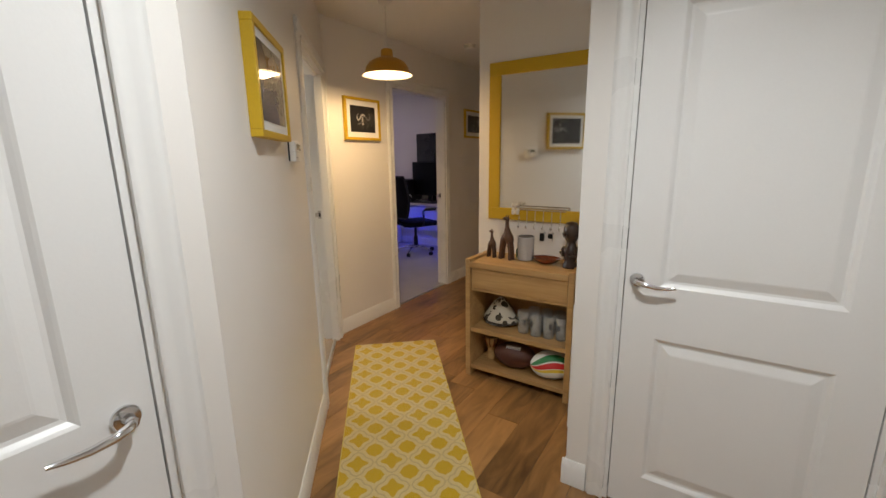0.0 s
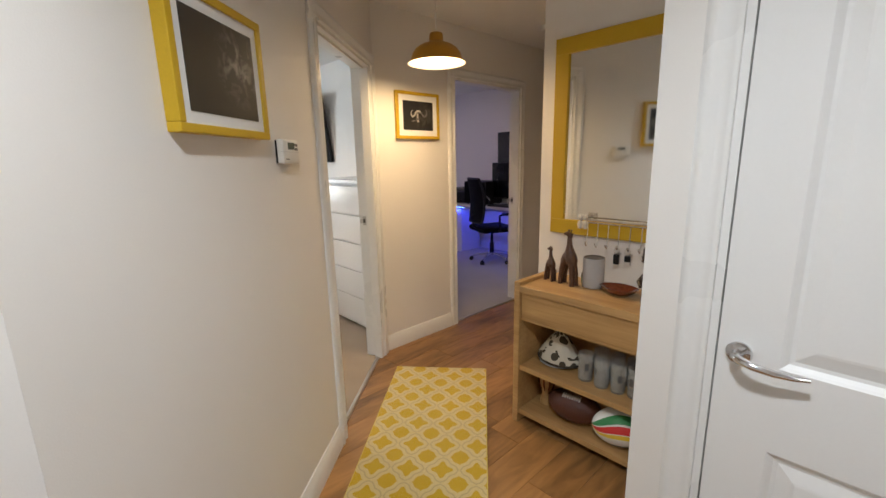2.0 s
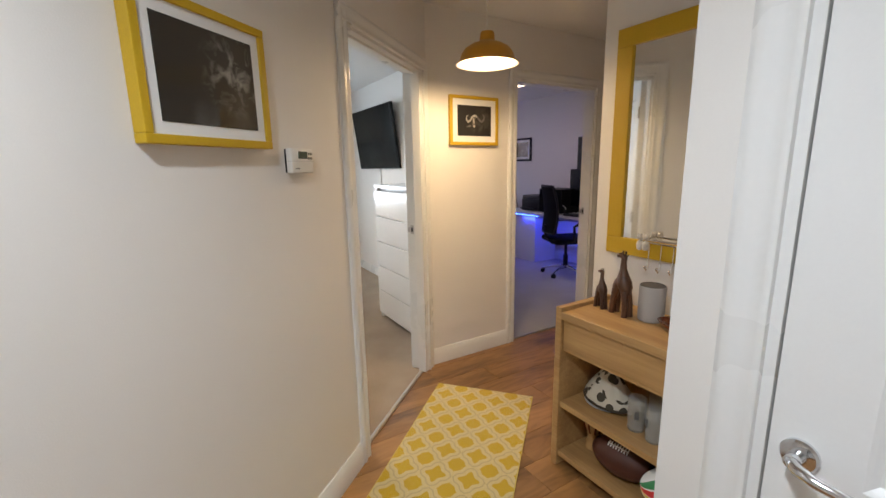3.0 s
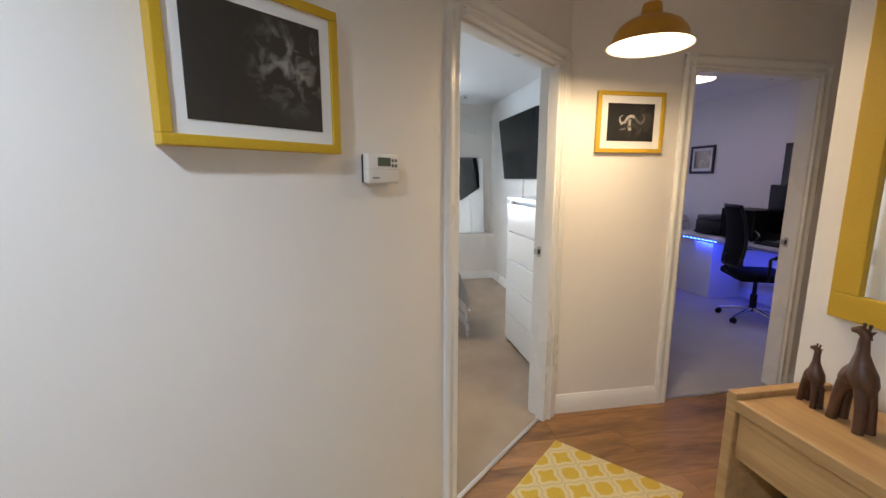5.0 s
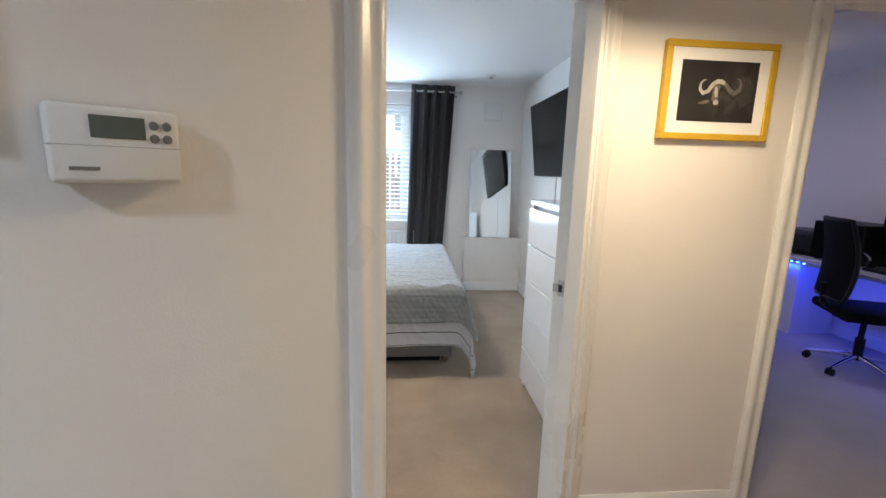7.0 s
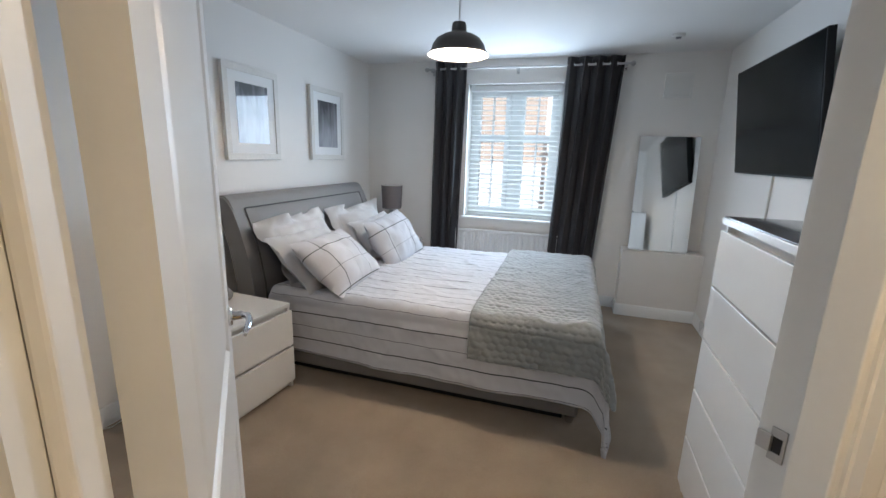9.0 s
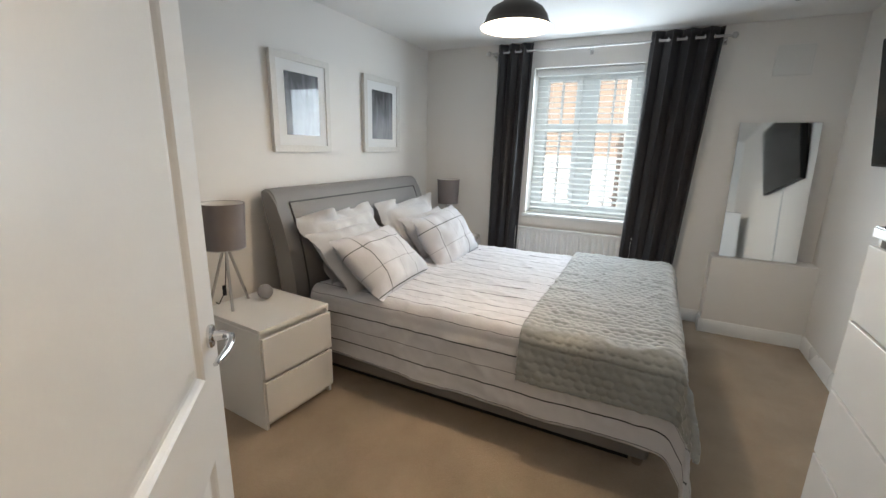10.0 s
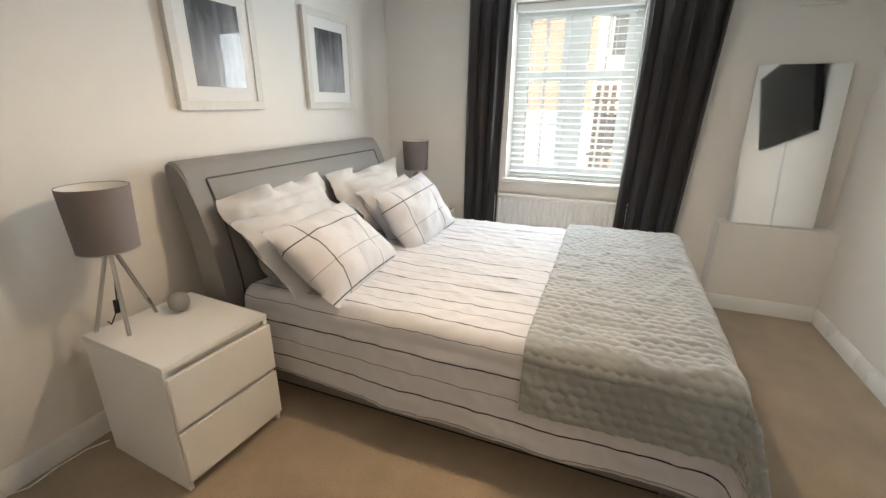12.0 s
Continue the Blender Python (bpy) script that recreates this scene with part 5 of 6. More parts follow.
pillow(lean(-4.84, 0.375, 0.750, 56, -2, -4), 0.70, 0.44, 0.19, CHECKM, "white pillow with a fine black windowpane check", 0.010, 23)


def nightstand(m, label):
    n = thing("nightstand", label, "nightstand", m, "nightstands")
    w, d, h = 0.45, 0.50, 0.552
    part("top", boxes((0, w, 0, d, h - 0.022, h), bevel=0.002), WHITE, n)
    for x0 in (0.0, w - 0.018):
        part("side_panel", boxes((x0, x0 + 0.018, 0, d - 0.004, 0, h - 0.0225), bevel=0.0015), WHITE, n)
    part("back_panel", boxes((0.0185, w - 0.0185, 0.004, 0.010, 0.03, h - 0.023)), WHITE, n)
    part("recess_rail", boxes((0.0185, w - 0.0185, d - 0.045, d - 0.026, 0.04, h - 0.023)), WHITE, n)
    for z0, z1 in ((0.052, 0.272), (0.290, 0.508)):
        part("drawer_front", boxes((0.003, w - 0.003, d - 0.002, d + 0.016, z0, z1), bevel=0.002), WHITE, n)
    part("plinth", boxes((0.0185, w - 0.0185, d - 0.05, d - 0.035, 0.0, 0.05)), WHITE, n)
    return n


ns1 = nightstand(pose(-3.629, -0.268, 0.0105, 0, 0, -4), "white two-drawer bedside cabinet beside the bed")
copy_thing(ns1, pose(-5.915, -0.275, 0.0105))


def table_lamp(m, label):
    t = thing("table_lamp", label, "table lamp", m, "bedside lamps")
    sh = lathe([(0.101, 0.330), (0.101, 0.331), (0.112, 0.572), (0.1105, 0.572), (0.0995, 0.331), (0.101, 0.330)], 48)
    part("shade", sh, SHADE, t, smooth=40)
    part("shade_lining", lathe([(0.0985, 0.333), (0.1095, 0.570)], 40), INNER, t, smooth=40)
    part("shade_ring", tube([(0.1005 * math.cos(i * math.pi / 20), 0.1005 * math.sin(i * math.pi / 20), 0.331) for i in range(41)], 0.0022, 6, cap=False), STEEL, t, smooth=60)
    for fx, fy in ((0.055, 0.085), (0.085, -0.065), (-0.120, -0.010)):
        part("leg", tube([(fx, fy, 0.0), (fx * 0.06, fy * 0.06, 0.345)], 0.0075, 10), STEEL, t, smooth=50)
    part("lamp_holder", lathe([(0, 0.335), (0.022, 0.335), (0.022, 0.40), (0.016, 0.42), (0, 0.42)], 16), BLACK, t, smooth=40)
    part("bulb", lathe([(0.013, 0.42), (0.028, 0.455), (0.030, 0.475), (0.02, 0.50), (0, 0.506)], 16), PLASTIC, t, smooth=50)
    part("cable", tube([(0, 0, 0.335), (0.006, -0.008, 0.20), (0.012, -0.016, 0.12), (0.020, -0.030, 0.06), (0.030, -0.06, 0.006), (0.02, -0.10, 0.004)], 0.0028, 6), BLACK, t, smooth=60)
    sw = bmesh.new()
    box(sw, -0.009, 0.009, -0.007, 0.007, -0.028, 0.028, bevel=0.004, seg=3)
    part("cable_switch", sw, BLACK, t, "black in-line switch", smooth=50).matrix_basis = pose(0.016, -0.022, 0.088, 18, -14, 0)
    return t


tl = table_lamp(pose(-3.305, -0.210, 0.5625), "grey drum shade table lamp on a steel tripod")
copy_thing(tl, pose(-5.690, -0.045, 0.5625, 0, 0, 160))
ball = tagged(part("stone_ball", lathe([(0.043 * math.sin(math.pi * i / 16), 0.043 - 0.043 * math.cos(math.pi * i / 16)) for i in range(17)], 28), GREYBALL, smooth=80), "small round grey stone ball on the bedside cabinet", "ornament")
ball.matrix_world = pose(-3.475, -0.135, 0.5625)
cb = tagged(part("power_cable", tube([(-3.19, -0.36, 0.018), (-3.12, -0.400, 0.0135), (-3.02, -0.405, 0.0135), (-2.92, -0.395, 0.0135), (-2.86, -0.405, 0.03), (-2.85, -0.418, 0.10), (-2.80, -0.420, 0.118), (-2.70, -0.418, 0.12)], 0.0035, 6), PLASTIC, smooth=60), "thin white power cable lying along the skirting", "cable")

# pictures over the headboard
ART4 = picture_glass_art("misty_grey_photo", (0.022, 0.023, 0.028), (0.34, 0.35, 0.38), scale=5.0, low=0.30, high=0.68, stretch=(2.6, 1, 0.7), fade=(0.17, -0.12))
for x in (-4.135, -5.085):
    picture("framed_picture", 0.535, 0.628, "misty grey photograph in a white frame above the bed", WHITEFRAME, ART4, 0.030, 0.045, 0.070, m=pose(x, -0.438, 1.704, 0, 0, 180), group="bedroom pictures")

# blind
bl = thing("venetian_blind", "white wooden venetian blind with open slats", "blind")
part("headrail", boxes((-6.065, -6.000, 0.700, 1.610, 2.110, 2.165), bevel=0.004), BLIND, bl)
part("bottom_rail", boxes((-6.058, -6.008, 0.702, 1.608, 0.842, 0.856), bevel=0.004), BLIND, bl)
slat = bmesh.new()
box(slat, -0.025, 0.025, 0.704, 1.606, -0.0013, 0.0013, bevel=0.0008, seg=1)
slat_me = finish("slat", slat, BLIND)
for i in range(25):
    o = new("slat", slat_me)
    o.parent = bl
    o.matrix_basis = pose(-6.033, 0, 0.885 + i * 0.0495, 0, 14, 0)
for y in (0.86, 1.45):
    part("ladder_cord", tube([(-6.008, y, 0.845), (-6.008, y, 2.115)], 0.0014, 5), BLIND, bl)

# curtains, pole and rings
cp = thing("curtain_pole", "thin dull metal curtain pole with ball ends", "curtain pole")
part("pole", tube([(-5.845, 0.27, 2.302), (-5.845, 2.20, 2.302)], 0.0095, 12), STEEL, cp, smooth=50)
for y in (0.27, 2.20):
    part("finial", lathe([(0, -0.024), (0.016, -0.018), (0.023, 0), (0.016, 0.018), (0, 0.024)], 16, m=pose(-5.845, y, 2.302)), STEEL, cp, smooth=60)
for y in (0.32, 1.18, 2.15):
    part("pole_bracket", boxes((-5.94, -5.855, y - 0.007, y + 0.007, 2.276, 2.290), (-5.94, -5.932, y - 0.014, y + 0.014, 2.255, 2.315), (-5.862, -5.850, y - 0.007, y + 0.007, 2.276, 2.294), bevel=0.002), STEEL, cp)


def curtain(y0, y1, yb0, yb1, folds, seed):
    c = thing("curtain", "floor-length charcoal satin eyelet curtain, drawn open", "curtain", None, "curtains")

    def f(u, v):
        z = 2.372 - v * 2.24
        ya, yb = y0 + (yb0 - y0) * v, y1 + (yb1 - y1) * v
        ph = u * folds * 2 * math.pi
        amp = 0.036 * (1 - 0.15 * v) * (0.85 + 0.3 * noise.noise(Vector((u * 5 + seed, v * 1.5, 0))))
        x = -5.845 + amp * math.sin(ph) + 0.012 * noise.noise(Vector((u * 9, v * 2.2, seed)))
        y = ya + (yb - ya) * u + 0.010 * math.sin(ph * 2) + 0.014 * v * noise.noise(Vector((u * 4, v * 2, seed + 7)))
        return (x, y, z)
    cl = part("cloth", sheet(folds * 18, 40, f), CURTAINM, c, smooth=80)
    md = cl.modifiers.new("thickness", "SOLIDIFY")
    md.thickness = 0.003
    for i in range(folds * 2):
        u = (i + 0.5) / (folds * 2) - 0.25 / folds
        if u < 0.01:
            continue
        x, y, z = f(u, 0.031)
        ring = tube([(-5.845 + 0.020 * math.sin(a), y, 2.302 + 0.020 * math.cos(a)) for a in [k * math.pi / 10 for k in range(21)]], 0.0035, 6, cap=False)
        part("eyelet_ring", ring, CHROME, c, smooth=60)
    return c


curtain(0.365, 0.690, 0.345, 0.640, 3, 2.0)
curtain(1.640, 2.135, 1.600, 2.010, 4, 9.0)
radiator(pose(-5.94, 0.63, 0.17, 0, 0, 90), 1.09, 0.53, "white fluted panel radiator under the window")

# leaning mirror on the ledge
lm = thing("leaning_mirror", "tall frameless mirror leaning on the boxed-in ledge", "mirror", pose(-5.798, 2.590, 0.651, 0, -6.3, 0.6))
part("mirror_glass", boxes((-0.005, 0.0, -0.250, 0.250, 0.0, 1.04), bevel=0.0012, seg=1), MIRROR, lm)
part("backing", boxes((-0.010, -0.0055, -0.246, 0.246, 0.0, 1.036)), mat("mirror_backing", (0.30, 0.30, 0.30), 0.7), lm)

# television
tv = thing("television", "large black flat-screen television on a tilting wall bracket", "television", pose(-4.675, 2.905, 1.745, 7.0, 0, 0))
tb = bmesh.new()
box(tb, -0.580, 0.580, -0.014, 0.022, -0.350, 0.350, bevel=0.004)
part("case", tb, BLACK, tv)
part("screen", boxes((-0.570, 0.570, -0.0165, -0.0145, -0.338, 0.342)), SCREEN, tv, "dark switched-off screen")
part("rear_housing", boxes((-0.56, 0.40, 0.0225, 0.050, -0.30, 0.20), bevel=0.006), BLACK, tv)
br = thing("television_bracket", "black steel television wall bracket", "bracket", pose(-4.675, 2.97, 1.745))
part("wall_plate", boxes((-0.25, 0.25, -0.012, 0.0, -0.16, 0.10), bevel=0.002), BLACK, br)
part("trunking", boxes((-0.012, 0.012, -0.014, 0.0, -1.62, -0.165), bevel=0.003), PLASTIC, br, "white cable trunking")

# tall chest of drawers
dx0, dx1, dy0, dy1, dh = -3.462, -2.662, 2.395, 2.875, 1.255
tc = thing("chest_of_drawers", "tall white glossy chest of drawers", "chest of drawers")
part("top", boxes((dx0, dx1, dy0 - 0.016, dy1, dh - 0.026, dh), bevel=0.002), SHINY, tc)
part("top_glass", boxes((dx0 + 0.002, dx1 - 0.002, dy0 - 0.012, dy1 - 0.002, dh + 0.0005, dh + 0.005), bevel=0.001), mat("grey_glass_top", (0.16, 0.16, 0.165), 0.08), tc, "grey glass top")
for x in (dx0, dx1 - 0.02):
    part("side_panel", boxes((x, x + 0.02, dy0, dy1, 0.010, dh - 0.0265), bevel=0.0015), SHINY, tc)
part("back_panel", boxes((dx0 + 0.0205, dx1 - 0.0205, dy1 - 0.012, dy1 - 0.004, 0.02, dh - 0.027)), WHITE, tc)
part("inner_front", boxes((dx0 + 0.0205, dx1 - 0.0205, dy0 + 0.030, dy0 + 0.045, 0.02, dh - 0.027)), WHITE, tc)
rows = 5
for i in range(rows):
    z0 = 0.065 + i * (dh - 0.065 - 0.042) / rows
    z1 = z0 + (dh - 0.065 - 0.042) / rows - 0.009
    d = part("drawer_front", boxes((dx0 + 0.004, dx1 - 0.004, dy0 - 0.018, dy0 - 0.0005, z0, z1), bevel=0.002), SHINY, tc)
bx = thing("black_media_box", "small black media box on the chest of drawers", "media box", pose(-2.86, 2.66, dh + 0.0055))
part("case", boxes((-0.15, 0.15, -0.10, 0.12, 0.003, 0.062), bevel=0.006), BLACK, bx)
for x in (-0.05, 0.05):
    for y in (-0.05, 0.05):
        part("foot", lathe([(0, 0), (0.007, 0), (0.007, 0.004), (0, 0.004)], 10, m=pose(x, y, 0)), BLACK, bx)

# small fittings
vt = thing("wall_vent_cover", "small square white plastic vent cover high on the wall", "vent", pose(-5.94, 2.60, 2.12, 0, 0, 90))
part("plate", boxes((-0.115, 0.115, -0.018, 0, -0.105, 0.105), bevel=0.004), PLASTIC, vt)
part("face", boxes((-0.098, 0.098, -0.024, -0.018, -0.088, 0.088), bevel=0.003), PLASTIC, vt)
sa = thing("smoke_alarm", "small round ceiling fitting in the bedroom", "smoke alarm", pose(-5.37, 2.45, H))
part("base", lathe([(0, 0), (0.048, 0), (0.048, -0.012), (0.040, -0.020), (0, -0.020)], 28), PLASTIC, sa, smooth=35)
part("sensor", lathe([(0.020, -0.020), (0.018, -0.030), (0, -0.031)], 18), mat("grey_sensor", (0.2, 0.2, 0.2), 0.5), sa, smooth=35)


# ---------- office things ----------
dk = thing("desk", "white desk with a blue light strip along its front edge", "desk")
part("desktop", boxes((-4.95, -2.75, 5.10, 5.60, 0.715, 0.745), bevel=0.003), WHITE, dk)
part("side_panel", boxes((-4.86, -4.30, 5.16, 5.58, 0.010, 0.7145), bevel=0.002), WHITE, dk)
part("side_panel", boxes((-2.82, -2.78, 5.16, 5.58, 0.010, 0.7145), bevel=0.002), WHITE, dk)
part("rear_panel", boxes((-4.295, -2.825, 5.54, 5.56, 0.25, 0.7145)), WHITE, dk)
part("led_channel", boxes((-4.94, -2.80, 5.090, 5.0985, 0.690, 0.712)), mat("led_strip_base", (0.30, 0.34, 0.50), 0.4), dk)
for i in range(13):
    x = -4.93 + i * 0.060
    part("led", boxes((x, x + 0.018, 5.086, 5.0895, 0.697, 0.706)), LED, dk)

ch = thing("office_chair", "black mesh swivel office chair with chrome star base", "office chair", pose(-3.57, 5.00, 0.0105, 0, 0, -24))
for i in range(5):
    a = math.radians(72 * i + 20)
    c, s = math.cos(a), math.sin(a)
    part("base_arm", tube([(0.03 * c, 0.03 * s, 0.115), (0.16 * c, 0.16 * s, 0.095), (0.285 * c, 0.285 * s, 0.065)], [0.020, 0.016, 0.012], 10), CHROME, ch, smooth=50)
    cs = bmesh.new()
    for o in (-0.014, 0.014):
        lathe([(0, -0.009), (0.022, -0.009), (0.027, -0.006), (0.027, 0.006), (0.022, 0.009), (0, 0.009)], 16, cs, pose(0.285 * c - s * o, 0.285 * s + c * o, 0.028, 90, 0, math.degrees(a)))
    tube([(0.285 * c, 0.285 * s, 0.030), (0.285 * c, 0.285 * s, 0.066)], 0.007, 8, cs)
    part("caster", cs, BLACK, ch, smooth=50)
part("gas_lift", lathe([(0, 0.09), (0.030, 0.09), (0.030, 0.26), (0.018, 0.262), (0.018, 0.43), (0, 0.43)], 18), BLACK, ch, smooth=40)
st = bmesh.new()
box(st, -0.25, 0.25, -0.24, 0.25, 0.43, 0.50, bevel=0.030, seg=4)
part("seat", st, BLACKMESH, ch, smooth=50)
bk = bmesh.new()


def back_surf(off):
    def f(u, v):
        z = 0.56 + 0.58 * v
        w = 0.235 - 0.05 * v ** 2 - 0.04 * (1 - v) ** 3
        x = (2 * u - 1) * w
        y = -0.25 - 0.05 * v + 0.06 * (1 - v) ** 2 * -0.3 + 0.05 * (x / 0.23) ** 2 + 0.03 * math.sin(v * 3.0) + off
        return (x, y, z)
    return f


sheet(16, 20, back_surf(0.0), bk)
sheet(16, 20, back_surf(-0.018), bk)
part("backrest", bk, BLACKMESH, ch, smooth=60)
rim = [back_surf(-0.009)(0, v / 10) for v in range(11)] + [back_surf(-0.009)(u / 8, 1) for u in range(1, 9)] + [back_surf(-0.009)(1, 1 - v / 10) for v in range(1, 11)] + [back_surf(-0.009)(1 - u / 8, 0) for u in range(1, 9)]
part("back_frame", tube(rim, 0.014, 8), BLACK, ch, smooth=60)
part("back_stem", tube([(0, -0.28, 0.66), (0, -0.27, 0.52), (0, -0.18, 0.425), (0, 0, 0.42)], 0.022, 10), BLACK, ch, smooth=50)
for s in (-1, 1):
    part("armrest", tube([(s * 0.24, -0.02, 0.45), (s * 0.285, -0.02, 0.47), (s * 0.290, -0.03, 0.66), (s * 0.285, 0.02, 0.68), (s * 0.28, 0.18, 0.675)], [0.014, 0.014, 0.014, 0.020, 0.018], 10), BLACK, ch, smooth=50)

mo = thing("computer_monitor", "large black monitor raised on a stand, switched off", "monitor", pose(-3.54, 5.42, 0.7455, 0, 0, -12))
part("screen_case", boxes((-0.33, 0.33, -0.012, 0.022, 0.56, 1.02), bevel=0.004), BLACK, mo)
part("screen", boxes((-0.32, 0.32, -0.0145, -0.0125, 0.57, 1.01)), SCREEN, mo)
part("stand_column", boxes((-0.03, 0.03, 0.023, 0.05, 0.0, 0.85), bevel=0.004), BLACK, mo)
part("stand_base", boxes((-0.14, 0.14, -0.08, 0.10, 0.0, 0.014), bevel=0.004), BLACK, mo)
m2 = thing("computer_monitor", "large black monitor on the desk, switched off", "monitor", pose(-3.55, 5.38, 0.7455, 0, 0, -8))
part("screen_case", boxes((-0.33, 0.33, -0.05, -0.02, 0.10, 0.60), bevel=0.004), BLACK, m2)
part("screen", boxes((-0.32, 0.32, -0.0525, -0.0505, 0.11, 0.59)), SCREEN, m2)
part("stand_column", boxes((-0.03, 0.03, -0.0195, 0.0, 0.0, 0.3), bevel=0.003), BLACK, m2)
part("stand_base", boxes((-0.13, 0.13, -0.14, 0.02, 0.0, 0.012), bevel=0.003), BLACK, m2)
pcb = thing("computer_case", "black computer case lying on the desk", "computer", pose(-4.06, 5.38, 0.7455))
part("case", boxes((-0.21, 0.21, -0.19, 0.19, 0.012, 0.335), bevel=0.008), BLACK, pcb)
part("front_panel", boxes((-0.20, 0.20, -0.196, -0.1905, 0.02, 0.325), bevel=0.002), SCREEN, pcb)
for x in (-0.17, 0.17):
    for y in (-0.15, 0.15):
        part("foot", lathe([(0, 0), (0.015, 0), (0.015, 0.0125), (0, 0.0125)], 12, m=pose(x, y, 0)), BLACK, pcb)
pr = thing("printer", "black desktop printer on the white desk", "printer", pose(-4.50, 5.40, 0.7455))
part("body", boxes((-0.19, 0.19, -0.16, 0.16, 0.0, 0.17), bevel=0.012), BLACK, pr, smooth=40)
part("lid", boxes((-0.185, 0.185, -0.15, 0.155, 0.1705, 0.225), bevel=0.012), mat("dark_grey_lid", (0.03, 0.03, 0.032), 0.4), pr, smooth=40)
part("paper_tray", boxes((-0.13, 0.13, -0.24, -0.161, 0.03, 0.045), bevel=0.003), BLACK, pr)
kb = thing("keyboard", "dark keyboard on the desk", "keyboard", pose(-3.55, 5.20, 0.7455))
part("tray", boxes((-0.22, 0.22, -0.07, 0.07, 0, 0.018), bevel=0.004), BLACK, kb)
part("keys", boxes((-0.21, 0.21, -0.06, 0.06, 0.0185, 0.026), bevel=0.002), mat("keycaps", (0.03, 0.03, 0.03), 0.5), kb)
hs = thing("desk_headphones", "small dark headphones with a shiny band on the desk", "headphones", pose(-3.86, 5.22, 0.7455))
part("band", tube([(-0.07, 0, 0.03), (-0.06, 0, 0.09), (0, 0, 0.13), (0.06, 0, 0.09), (0.07, 0, 0.03)], 0.008, 8), STEEL, hs, smooth=60)
for s in (-1, 1):
    part("ear_cup", lathe([(0, -0.015), (0.03, -0.015), (0.036, 0), (0.03, 0.015), (0, 0.015)], 18, m=pose(s * 0.07, 0, 0.037, 0, 90, 0)), BLACK, hs, smooth=50)
picture("framed_picture", 0.40, 0.36, "small dark picture in a black frame with white mount", BLACK, ART3, 0.022, 0.03, 0.04, m=pose(-5.10, 5.618, 1.650), group="office pictures")
of = thing("ceiling_light", "round warm lit flush ceiling light in the office", "ceiling light", pose(-3.95, 4.45, H))
part("base", lathe([(0, 0), (0.17, 0), (0.17, -0.02), (0.15, -0.03), (0, -0.03)], 32), PLASTIC, of, smooth=35)
part("diffuser", lathe([(0.15, -0.031), (0.145, -0.045), (0.10, -0.055), (0, -0.058)], 32), OFFDIFF, of, smooth=50)

# spare bed in the corner beside the desk
sb = thing("single_bed", "single bed with white bedding and a dark base beside the desk", "bed")
part("base", boxes((-6.04, -5.03, 4.05, 5.58, 0.05, 0.28), bevel=0.012), BLACK, sb, "dark fabric bed base")
for x in (-5.98, -5.09):
    for y in (4.12, 5.50):
        part("leg", boxes((x - 0.02, x + 0.02, y - 0.02, y + 0.02, 0.0105, 0.05)), BLACK, sb)
part("mattress", boxes((-6.04, -5.02, 4.04, 5.59, 0.281, 0.50), bevel=0.04, seg=3), LINEN, sb, smooth=50)


def spare_duvet(u, v):
    a, b = -0.70 + 1.22 * u, 4.03 + 1.30 * v
    x, d = bend(a + 0.09, 0.53, 0.05)
    return (-5.53 + x, b, 0.54 - d + 0.010 * noise.noise(Vector((a * 5, b * 4, 3))))


sd = tagged(part("duvet", sheet(40, 30, spare_duvet, uv=lambda u, v: (1.3 * v, 1.22 * u)), DUVETM, smooth=80), "white striped duvet on the spare bed", "duvet")
sd.modifiers.new("thickness", "SOLIDIFY").thickness = 0.02
pillow(lean(-5.32, 5.49, 0.745, 70, 0, 3), 0.52, 0.36, 0.15, CHECKM, "white checked pillow propped on the spare bed", 0.0, 31, "spare bed pillows")

# ---------- outside the window ----------
structure("ground", boxes((-600, 600, -600, 600, -1.3, -0.95)), mat("pale_paving", (0.48, 0.47, 0.45), 0.85, grain=30, vary=0.12), "pale paved yard reaching into the distance", "ground")


def brick_wall_material():
    m = mat("buff_brick", (0.42, 0.27, 0.19), 0.85, vary=0.12, bump=0.3)
    nt, b = nodes_of(m)
    co2, mp = nt.nodes.new("ShaderNodeTexCoord"), nt.nodes.new("ShaderNodeMapping")
    mp.inputs["Rotation"].default_value = (radians(90), 0, radians(90))
    t = nt.nodes.new("ShaderNodeTexBrick")
    t.inputs["Scale"].default_value = 4.4
    t.inputs["Color1"].default_value, t.inputs["Color2"].default_value, t.inputs["Mortar"].default_value = (0.40, 0.315, 0.25, 1), (0.35, 0.27, 0.21, 1), (0.44, 0.38, 0.33, 1)
    sp = nt.nodes.new("ShaderNodeSeparateXYZ")
    cm = nt.nodes.new("ShaderNodeCombineXYZ")
    nt.links.new(co2.outputs["Object"], sp.inputs[0])
    nt.links.new(sp.outputs["Y"], cm.inputs["X"])
    nt.links.new(sp.outputs["Z"], cm.inputs["Y"])
    nt.links.new(cm.outputs[0], t.inputs["Vector"])
    nt.links.new(t.outputs["Color"], b.inputs["Base Color"])
    return m


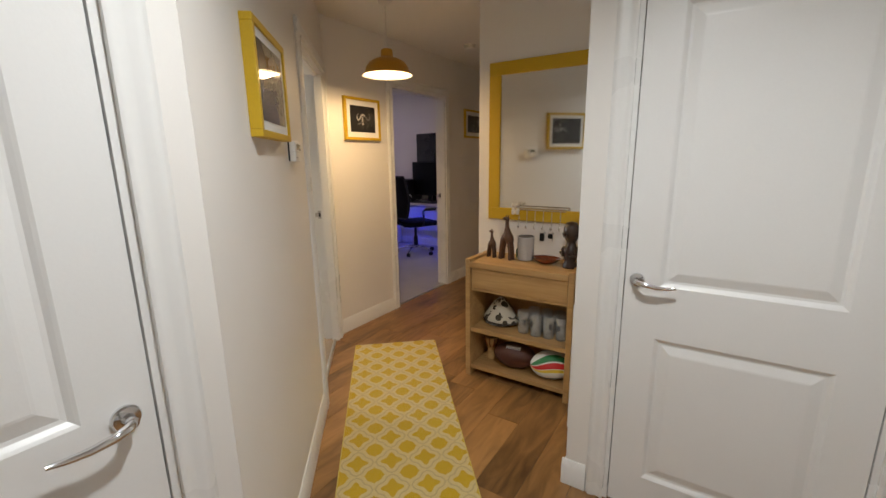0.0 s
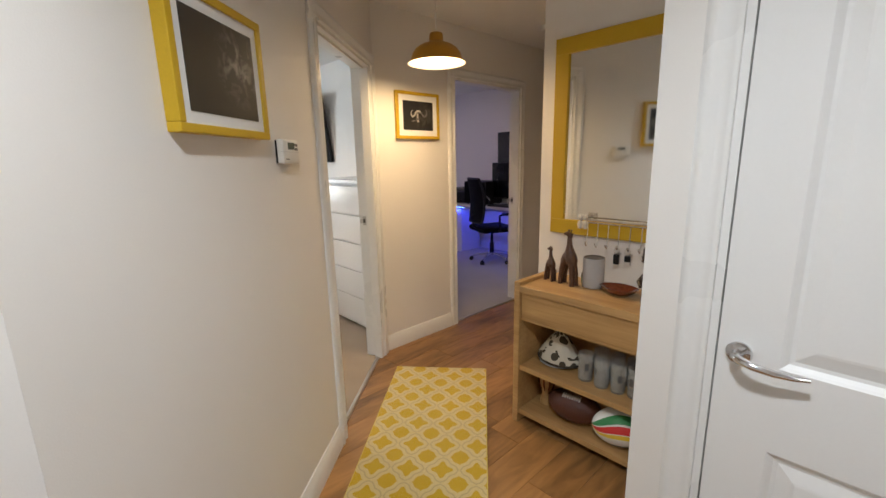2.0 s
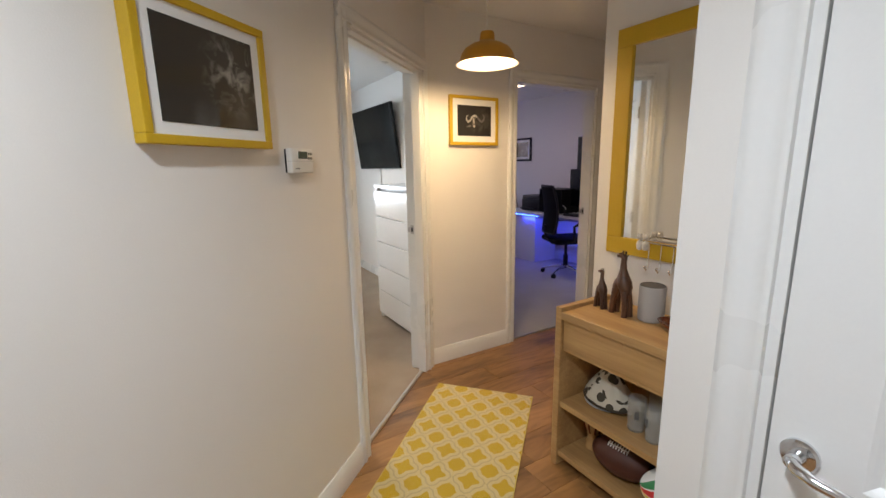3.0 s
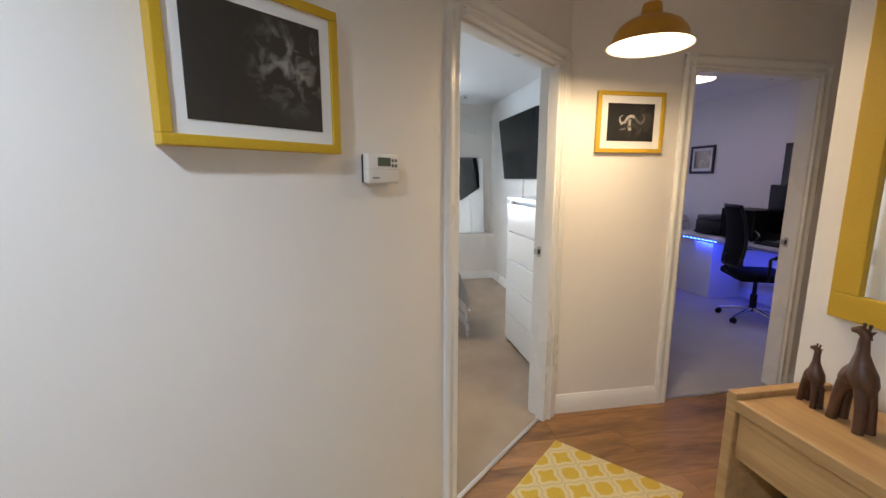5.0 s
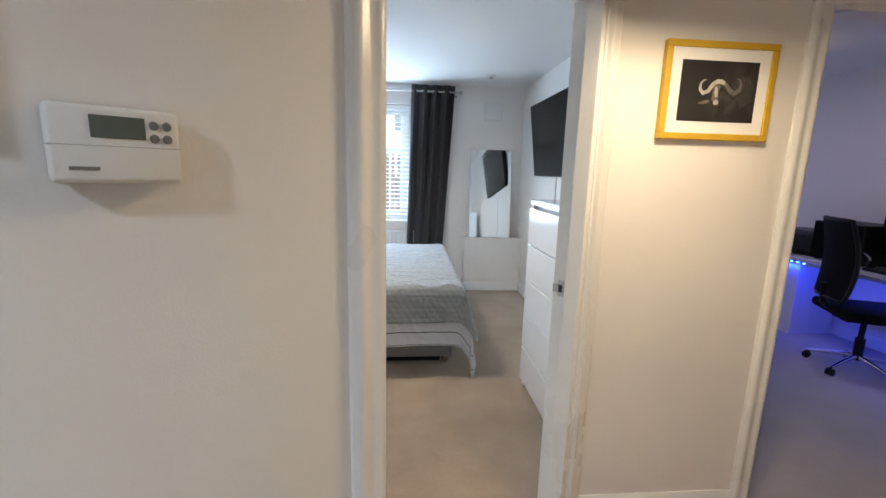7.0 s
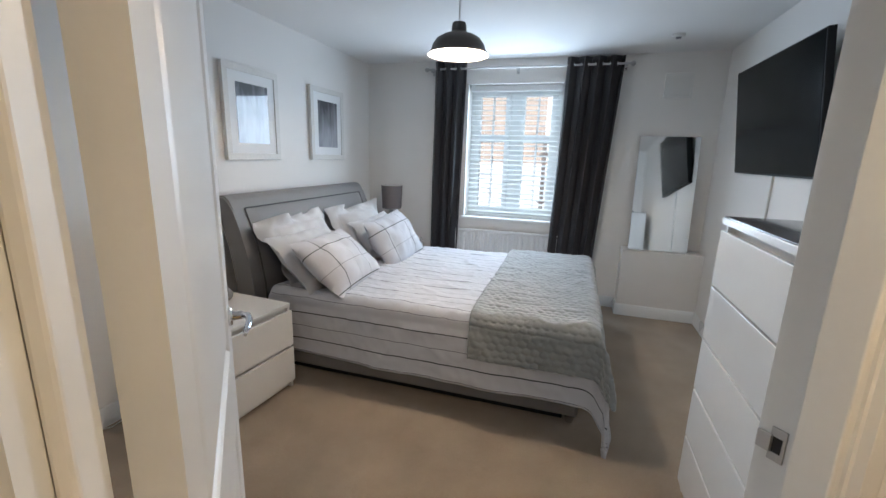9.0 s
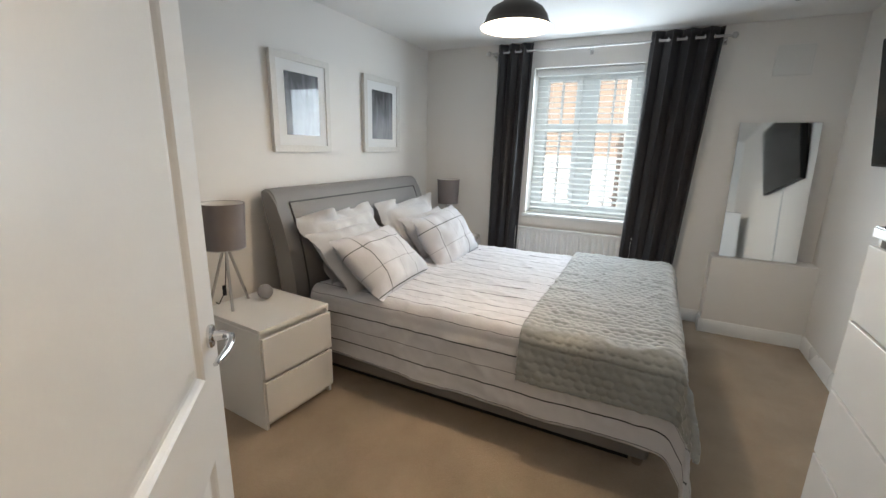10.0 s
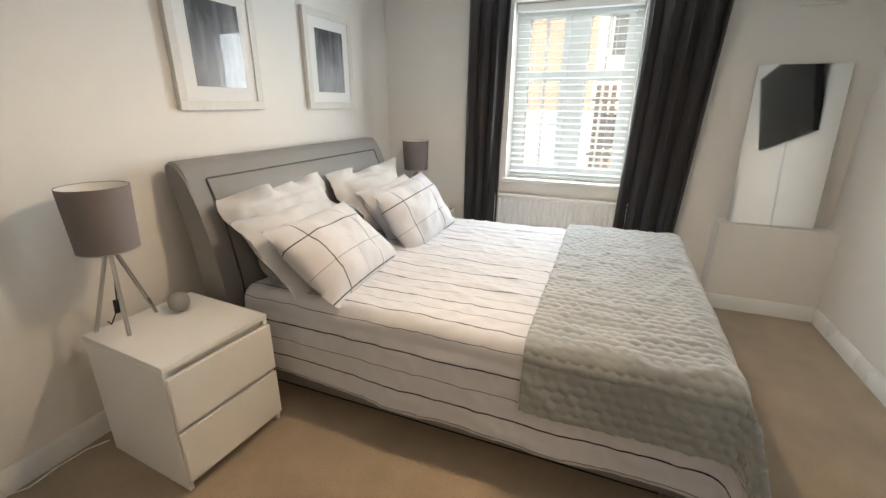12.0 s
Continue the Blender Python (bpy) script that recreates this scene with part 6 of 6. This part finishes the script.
hs2 = thing("neighbour_house", "brick house with white windows across the yard", "house", pose(-17.0, -2.0, -0.95))
BR = brick_wall_material()
wl = bmesh.new()
ww = [(-7.0, -5.8), (3.0, 4.4)]
box(wl, -6.0, 0.0, -8.0, 8.0, 0.0, 1.0)
for z0, z1, z2 in ((1.0, 2.2, 3.75), (3.75, 5.0, 5.6)):
    ys = [-8.0] + [v for w in ww for v in w] + [8.0]
    for a, b in zip(ys[::2], ys[1::2]):
        box(wl, -6.0, 0.0, a, b, z0, z1)
    for a, b in ww:
        box(wl, -6.0, -0.25, a, b, z0, z1)
    box(wl, -6.0, 0.0, -8.0, 8.0, z1, z2)
part("wall", wl, BR, hs2)
# white band puts the overbright glare below the brick into the wall's colour
part("overbright_band", boxes((0.0, 0.04, -5.7, 2.9, 0.0, 2.22), bevel=0.01), mat("house_white", (0.80, 0.80, 0.78), 0.85, grain=20, vary=0.04, bump=0.2), hs2, "white band standing for the overbright area below the brick")
part("render_bay", boxes((0.0, 0.05, 2.65, 5.2, 2.3, 3.74), (0.0, 0.05, 2.65, 2.99, 3.75, 5.2), (0.0, 0.05, 4.41, 5.2, 3.75, 5.2), bevel=0.01), bpy.data.materials["house_white"], hs2, "white rendered bay round the upper window")
rf = bmesh.new()
vs = [rf.verts.new(p) for p in ((0.4, -8.4, 5.6), (0.4, 8.4, 5.6), (-6.4, 8.4, 5.6), (-6.4, -8.4, 5.6), (-3, -8.4, 8.0), (-3, 8.4, 8.0))]
for q in ((0, 1, 5, 4), (2, 3, 4, 5), (0, 4, 3), (1, 2, 5), (0, 3, 2, 1)):
    rf.faces.new([vs[i] for i in q])
part("roof", rf, mat("grey_roof_tile", (0.12, 0.10, 0.09), 0.8, vary=0.15), hs2)
for z0, z1 in ((1.0, 2.2), (3.75, 5.0)):
    for a, b in ww:
        w = part("window", boxes((-0.22, -0.14, a, b, z0, z0 + 0.08), (-0.22, -0.14, a, b, z1 - 0.08, z1), (-0.22, -0.14, a, a + 0.08, z0 + 0.08, z1 - 0.08), (-0.22, -0.14, b - 0.08, b, z0 + 0.08, z1 - 0.08), (-0.22, -0.14, (a + b) / 2 - 0.04, (a + b) / 2 + 0.04, z0 + 0.08, z1 - 0.08), bevel=0.01), UPVC, hs2)
        part("pane", boxes((-0.20, -0.19, a + 0.07, b - 0.07, z0 + 0.07, z1 - 0.07)), mat("dim_pane", (0.10, 0.12, 0.14), 0.08) if "dim_pane" not in bpy.data.materials else bpy.data.materials["dim_pane"], w)
fn = thing("garden_fence", "dark weathered wooden picket fence", "fence", pose(-10.5, 0.85, -0.95))
FW = wood("weathered_fence", (0.20, 0.175, 0.155), (0.10, 0.085, 0.075), 0.8, (1, 8, 1), scale=4)
pk = finish("picket", boxes((-0.01, 0.01, -0.042, 0.042, 0.0, 2.72), bevel=0.004), FW)
for i in range(26):
    o = new("picket", pk)
    o.parent = fn
    o.matrix_basis = pose(0, 0.3 + i * 0.125, 0)
for z in (0.5, 1.5, 2.45):
    part("rail", boxes((-0.05, -0.011, 0.2, 3.6, z, z + 0.07), bevel=0.004), FW, fn)

# ---------- wood planks of the hall floor ----------
PL, PW = 1.22, 0.182
hall_poly = [(-0.80, -0.80), (-0.80, 0.56), on_diag(0.93, -0.27), on_diag(3.29, -0.27), (-2.40, 2.30), (-2.40, 5.25), (-1.2, 5.25), (-1.2, 2.70), (-0.28, 2.70), (-0.28, 1.80), (1.35, 1.80), (1.35, -0.80)]


def inside(x, y):
    c = False
    for (x0, y0), (x1, y1) in zip(hall_poly, hall_poly[1:] + hall_poly[:1]):
        if (y0 > y) != (y1 > y) and x < (x1 - x0) * (y - y0) / (y1 - y0) + x0:
            c = not c
    return c


def plank(length):
    return finish("plank", boxes((-length / 2 + 0.0006, length / 2 - 0.0006, -PW / 2 + 0.0006, PW / 2 - 0.0006, -0.007, 0.0), bevel=0.0009, seg=1), FLOORWOOD)


plank_mesh = plank(PL)
floor_ob = bpy.data.objects["floor"]
rng = random.Random(7)
for col in range(int(3.9 / PW) + 1):
    x = -2.46 + (col + 0.5) * PW
    # the stretches of this row of planks that lie on the hall floor
    ys = [-0.80 + 0.01 * i for i in range(606) if any(inside(x + a, -0.80 + 0.01 * i) for a in (-PW / 2, 0, PW / 2))]
    runs = []
    for v in ys:
        if runs and v - runs[-1][1] < 0.02:
            runs[-1][1] = v
        else:
            runs.append([v, v])
    y = -1.6 - rng.random() * PL
    while y < 5.4:
        y += PL
        for lo, hi in runs:
            a, b = max(lo, y - PL / 2), min(hi, y + PL / 2)
            if b - a > 0.03:
                o = new("plank", plank_mesh if b - a > PL - 0.01 else plank(b - a))
                o.parent = floor_ob
                o.matrix_basis = pose(x, (a + b) / 2, 0, 0, 0, 90 if rng.random() < 0.5 else 270)
